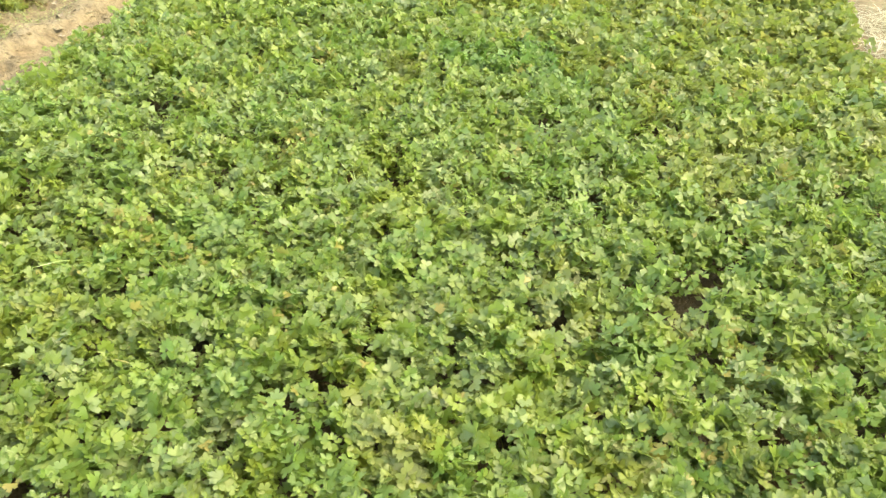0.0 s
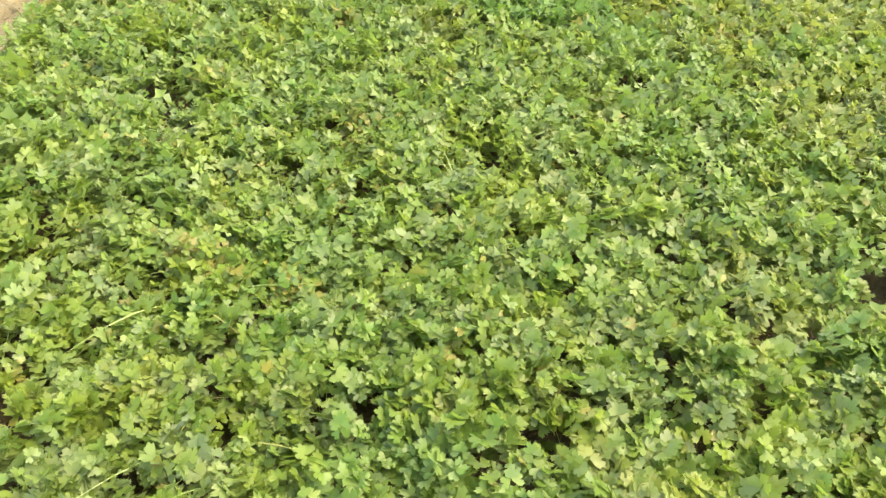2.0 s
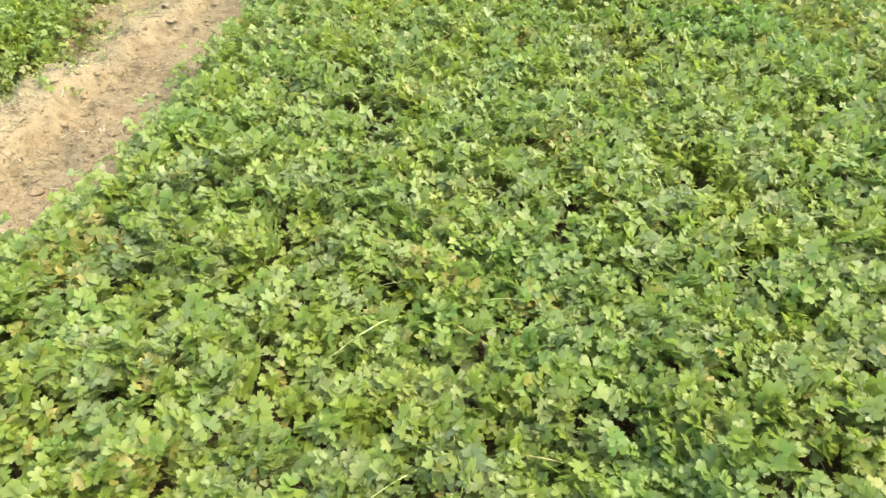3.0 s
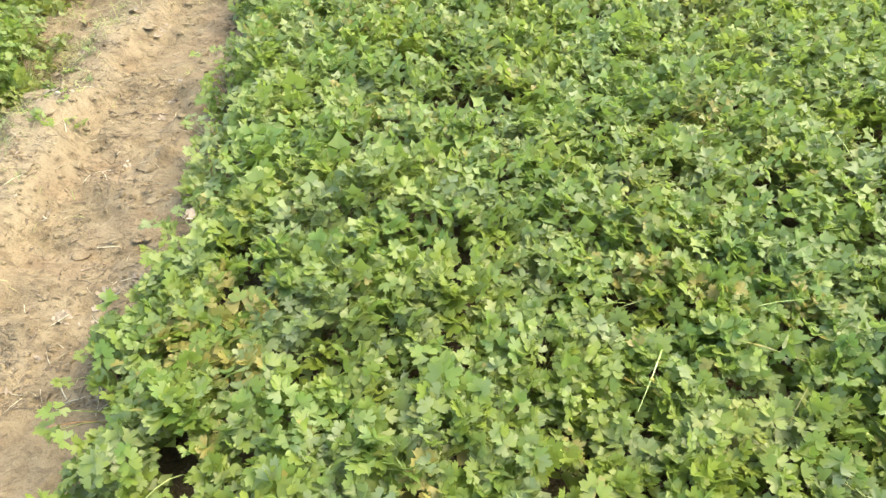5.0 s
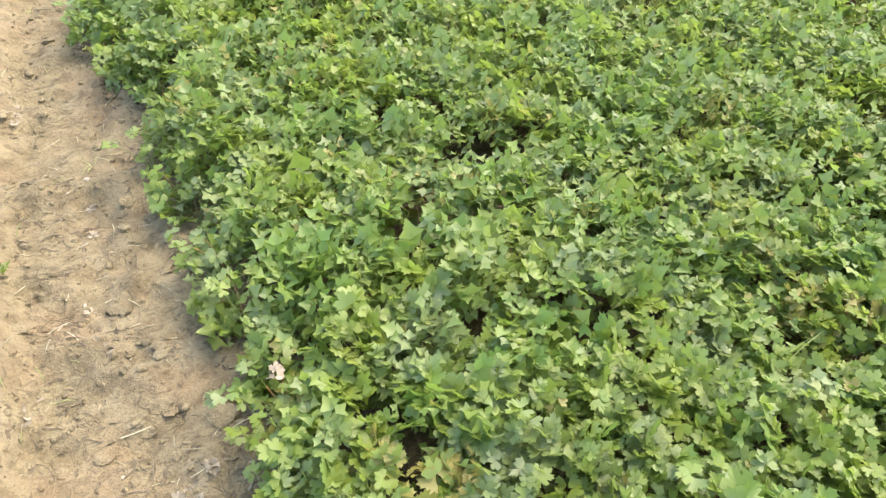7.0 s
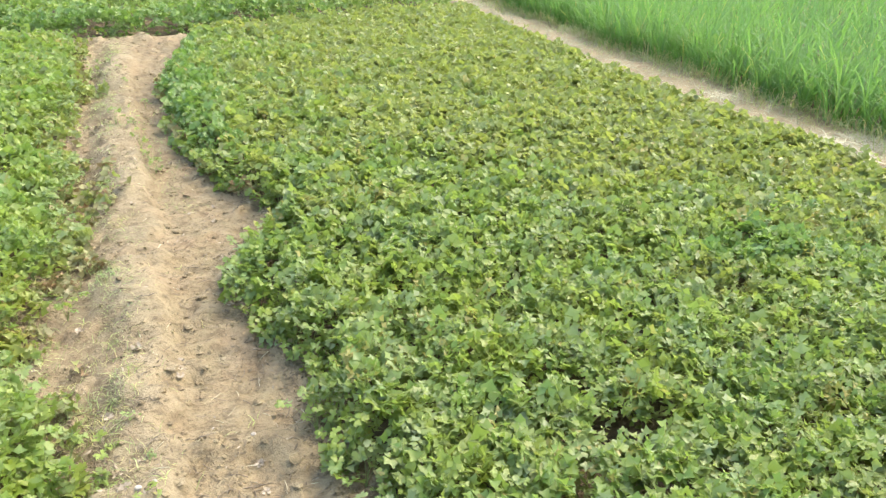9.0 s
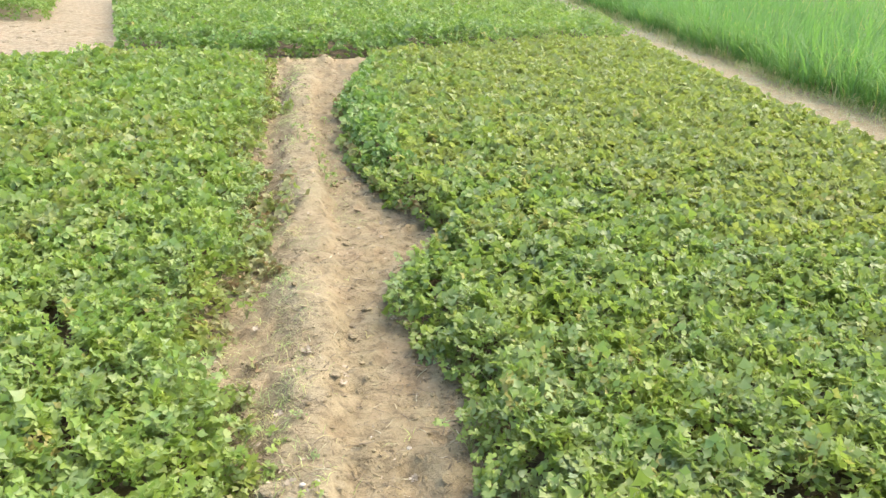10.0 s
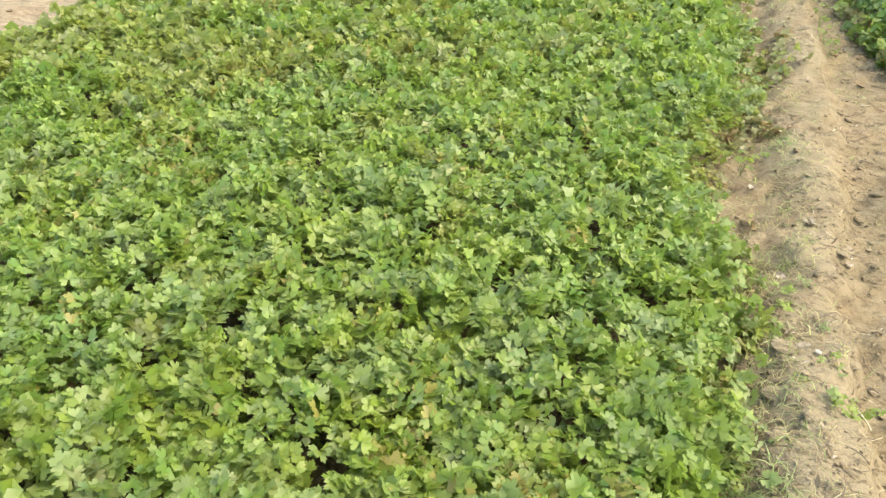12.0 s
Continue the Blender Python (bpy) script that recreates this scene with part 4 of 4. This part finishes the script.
straw_mat(3.95, 4.40, 0.27, 460)
straw_mat(3.36, 4.48, 0.24, 360)
straw_mat(3.30, 4.05, 0.15, 150)
straw_mat(3.76, 5.94, 0.10, 110)
line = np.array([(4.42, 6.16, 0.03), (4.46, 6.10, 0.075), (4.50, 6.05, 0.06), (4.54, 5.98, 0.07), (4.58, 5.90, 0.03)]) + (0, 0, on_ground(4.5, 6.05))
v, f = tube(line, 0.022, 0.012, 7)
v2, f2 = tube(np.array([line[2], line[2] + (0.05, 0.03, 0.05), line[2] + (0.08, 0.02, 0.10)]), 0.011, 0.006, 5)
v, f = joined([(v, f), (v2, f2)])
tagged(new("fallen_branch", mesh_of("fallen_branch", v, f, TWIG)), "crooked dark branch lying at the foot of the rice", "branch")
n = 7000
dy = rng.uniform(-3.2, 20, n)
dx = rice_edge(dy) + 0.06 - np.abs(rng.normal(0, 0.26, n)) * (1 + 0.6 * vnoise(dy, dy * 0, 0.5, 71))
rot = turns(rng.uniform(0, 6.283, n), np.radians(-np.abs(rng.normal(25, 16, n))), np.radians(rng.normal(0, 10, n)))
v, f = spread(blade_shape(0.20, 0.0075, 0.9, 2), np.stack([dx, dy, ground_z(dx, dy)], 1), rot, rng.uniform(0.5, 1.6, n) * np.clip(1.15 - 1.4 * np.abs(dx - rice_edge(dy)), 0.4, 1))
tagged(new("verge_grass", mesh_of("verge_grass", v, f, VERGE)), "green and tan verge grass at the foot of the rice", "grass", kind="stuff")


# ---------------------------------------------------------------- crumbs of soil and fine litter on the path
def small_lump(seed):
    r = np.random.default_rng(800 + seed)
    bm = bmesh.new()
    bmesh.ops.create_icosphere(bm, subdivisions=1, radius=0.5)
    v = np.array([q.co[:] for q in bm.verts]) * (1 + r.normal(0, 0.16, (len(bm.verts), 1))) * (1, r.uniform(0.7, 1), 0.65)
    f = np.array([[c.index for c in face.verts] for face in bm.faces])
    bm.free()
    return v, f


def on_path(n, y0, y1, power=1.7, spill=0.03):
    y = y0 + (y1 - y0) * rng.uniform(size=n) ** power
    a, b = left_edge(y) - spill, right_edge(y) + spill
    x = a + (b - a) * rng.uniform(size=n)
    gather = vnoise(x, y, 0.16, 41) + 0.6 * vnoise(x, y, 0.06, 42)
    k = gather > rng.uniform(-0.9, 0.9, n)
    return x[k], y[k]


pieces = []
for k in range(4):
    x, y = on_path(2000, 1.0, 9.4)
    n = len(x)
    size = np.clip(rng.lognormal(-4.75, 0.55, n), 0.003, 0.026)
    rot = turns(rng.uniform(0, 6.283, n), rng.normal(0, 0.4, n), rng.normal(0, 0.4, n))
    pieces.append(spread(small_lump(k), np.stack([x, y, ground_z(x, y) - size * 0.05], 1), rot, size))
v, f = joined(pieces)
tagged(new("soil_crumbs", mesh_of("soil_crumbs", v, f, CLOD)), "fine crumbs of dry soil strewn over the path", "soil crumbs", kind="stuff")

pieces = []
for k in range(5):
    x, y = on_path(800, 1.0, 9.4)
    n = len(x)
    size = rng.uniform(0.014, 0.060, n)
    t = np.linspace(-0.5, 0.5, 4)
    stem = tube(np.stack([t, (0.15 + 0.1 * k) * (t ** 2 - 0.08), 0.10 * (0.25 - t ** 2) + 0.02], 1), 0.030, 0.018, 3)
    rot = turns(rng.uniform(0, 6.283, n), rng.normal(0, 0.12, n), rng.normal(0, 0.12, n))
    pieces.append(spread(stem, np.stack([x, y, ground_z(x, y) + 0.001], 1), rot, size))
v, f = joined(pieces[:1])
tagged(new("straw_litter", mesh_of("straw_litter", v, f, STRAW)), "bits of pale straw strewn over the path", "litter", kind="stuff")
v, f = joined(pieces[1:])
tagged(new("twig_litter", mesh_of("twig_litter", v, f, TWIG)), "dark bits of stalk and root on the path", "litter", kind="stuff")

flake_v = np.array([[0, -0.7, 0.03], [0.22, -0.15, 0.10], [0.13, 0.3, 0.14], [0.05, 0.75, 0.03], [-0.22, 0.25, 0.01], [-0.16, -0.3, 0.0]])
flake = (flake_v, np.array([[0, 1, 5], [1, 4, 5], [1, 2, 4], [2, 3, 4]]))
for mat, count, label in ((CHAFF, 8000, "curled brown chaff strewn over the path"), (DEAD, 700, "pale flakes of dead leaf strewn over the path")):
    x, y = on_path(count, 1.0, 9.4)
    foot_y = 1.1 + 8.5 * rng.uniform(size=count) ** 1.4
    foot_x = np.where(rng.uniform(size=count) < 0.7, left_edge(foot_y) + rng.normal(0.05, 0.07, count), right_edge(foot_y) - np.abs(rng.normal(0, 0.07, count)))
    x, y = np.concatenate([x, foot_x]), np.concatenate([y, foot_y])
    n = len(x)
    rot = turns(rng.uniform(0, 6.283, n), rng.normal(0, 0.35, n), rng.normal(0, 0.35, n))
    v, f = spread(flake, np.stack([x, y, ground_z(x, y) + 0.002], 1), rot, rng.uniform(0.006, 0.019, n))
    tagged(new("leaf_litter", mesh_of("leaf_litter", v, f, mat)), label, "litter", kind="stuff")

# short sparse grass: on the flank of the ridge, along the foot of the left-hand bed and in the gully where the path bends
def path_grass(n, where, label, mat, length, lean):
    y = 1.1 + 8.6 * rng.uniform(size=n) ** 1.4
    x = where(y, n)
    k = (vnoise(x, y, 0.22, 81) + 0.5 * vnoise(x, y, 0.08, 82) > rng.uniform(-0.7, 1.0, n)) & (x < right_edge(y) - 0.02)
    x, y = x[k], y[k]
    n = len(x)
    rot = turns(rng.uniform(0, 6.283, n), np.radians(-np.clip(np.abs(rng.normal(lean, 22, n)), 0, 86)), np.radians(rng.normal(0, 10, n)))
    v, f = spread(blade_shape(length, 0.052 * length, 0.9, 2), np.stack([x, y, ground_z(x, y)], 1), rot, rng.uniform(0.5, 1.5, n))
    tagged(new("path_grass", mesh_of("path_grass", v, f, mat)), label, "grass", kind="stuff")


path_grass(4800, lambda y, n: np.where(rng.uniform(size=n) < 0.45, ridge_line(y) - 0.13 + rng.normal(0, 0.05, n), left_edge(y) + np.abs(rng.normal(0, 0.12, n))),
           "fine sparse green grass creeping over the path", GRASS, 0.042, 55)
path_grass(13000, lambda y, n: np.where(rng.uniform(size=n) < 0.35, ridge_line(y) - 0.12 + rng.normal(0, 0.05, n), left_edge(y) + np.abs(rng.normal(0.02, 0.15, n))),
           "short dull green grass at the foot of the bed", VERGE, 0.045, 50)
path_grass(9000, lambda y, n: np.where(np.abs(y - 5.3) < 1.0, ridge_line(y) + 0.17 + rng.normal(0, 0.07, n), ridge_line(y) - 0.12 + rng.normal(0, 0.06, n)),
           "thin grey-green grass in the gully beside the ridge", VERGE, 0.040, 58)
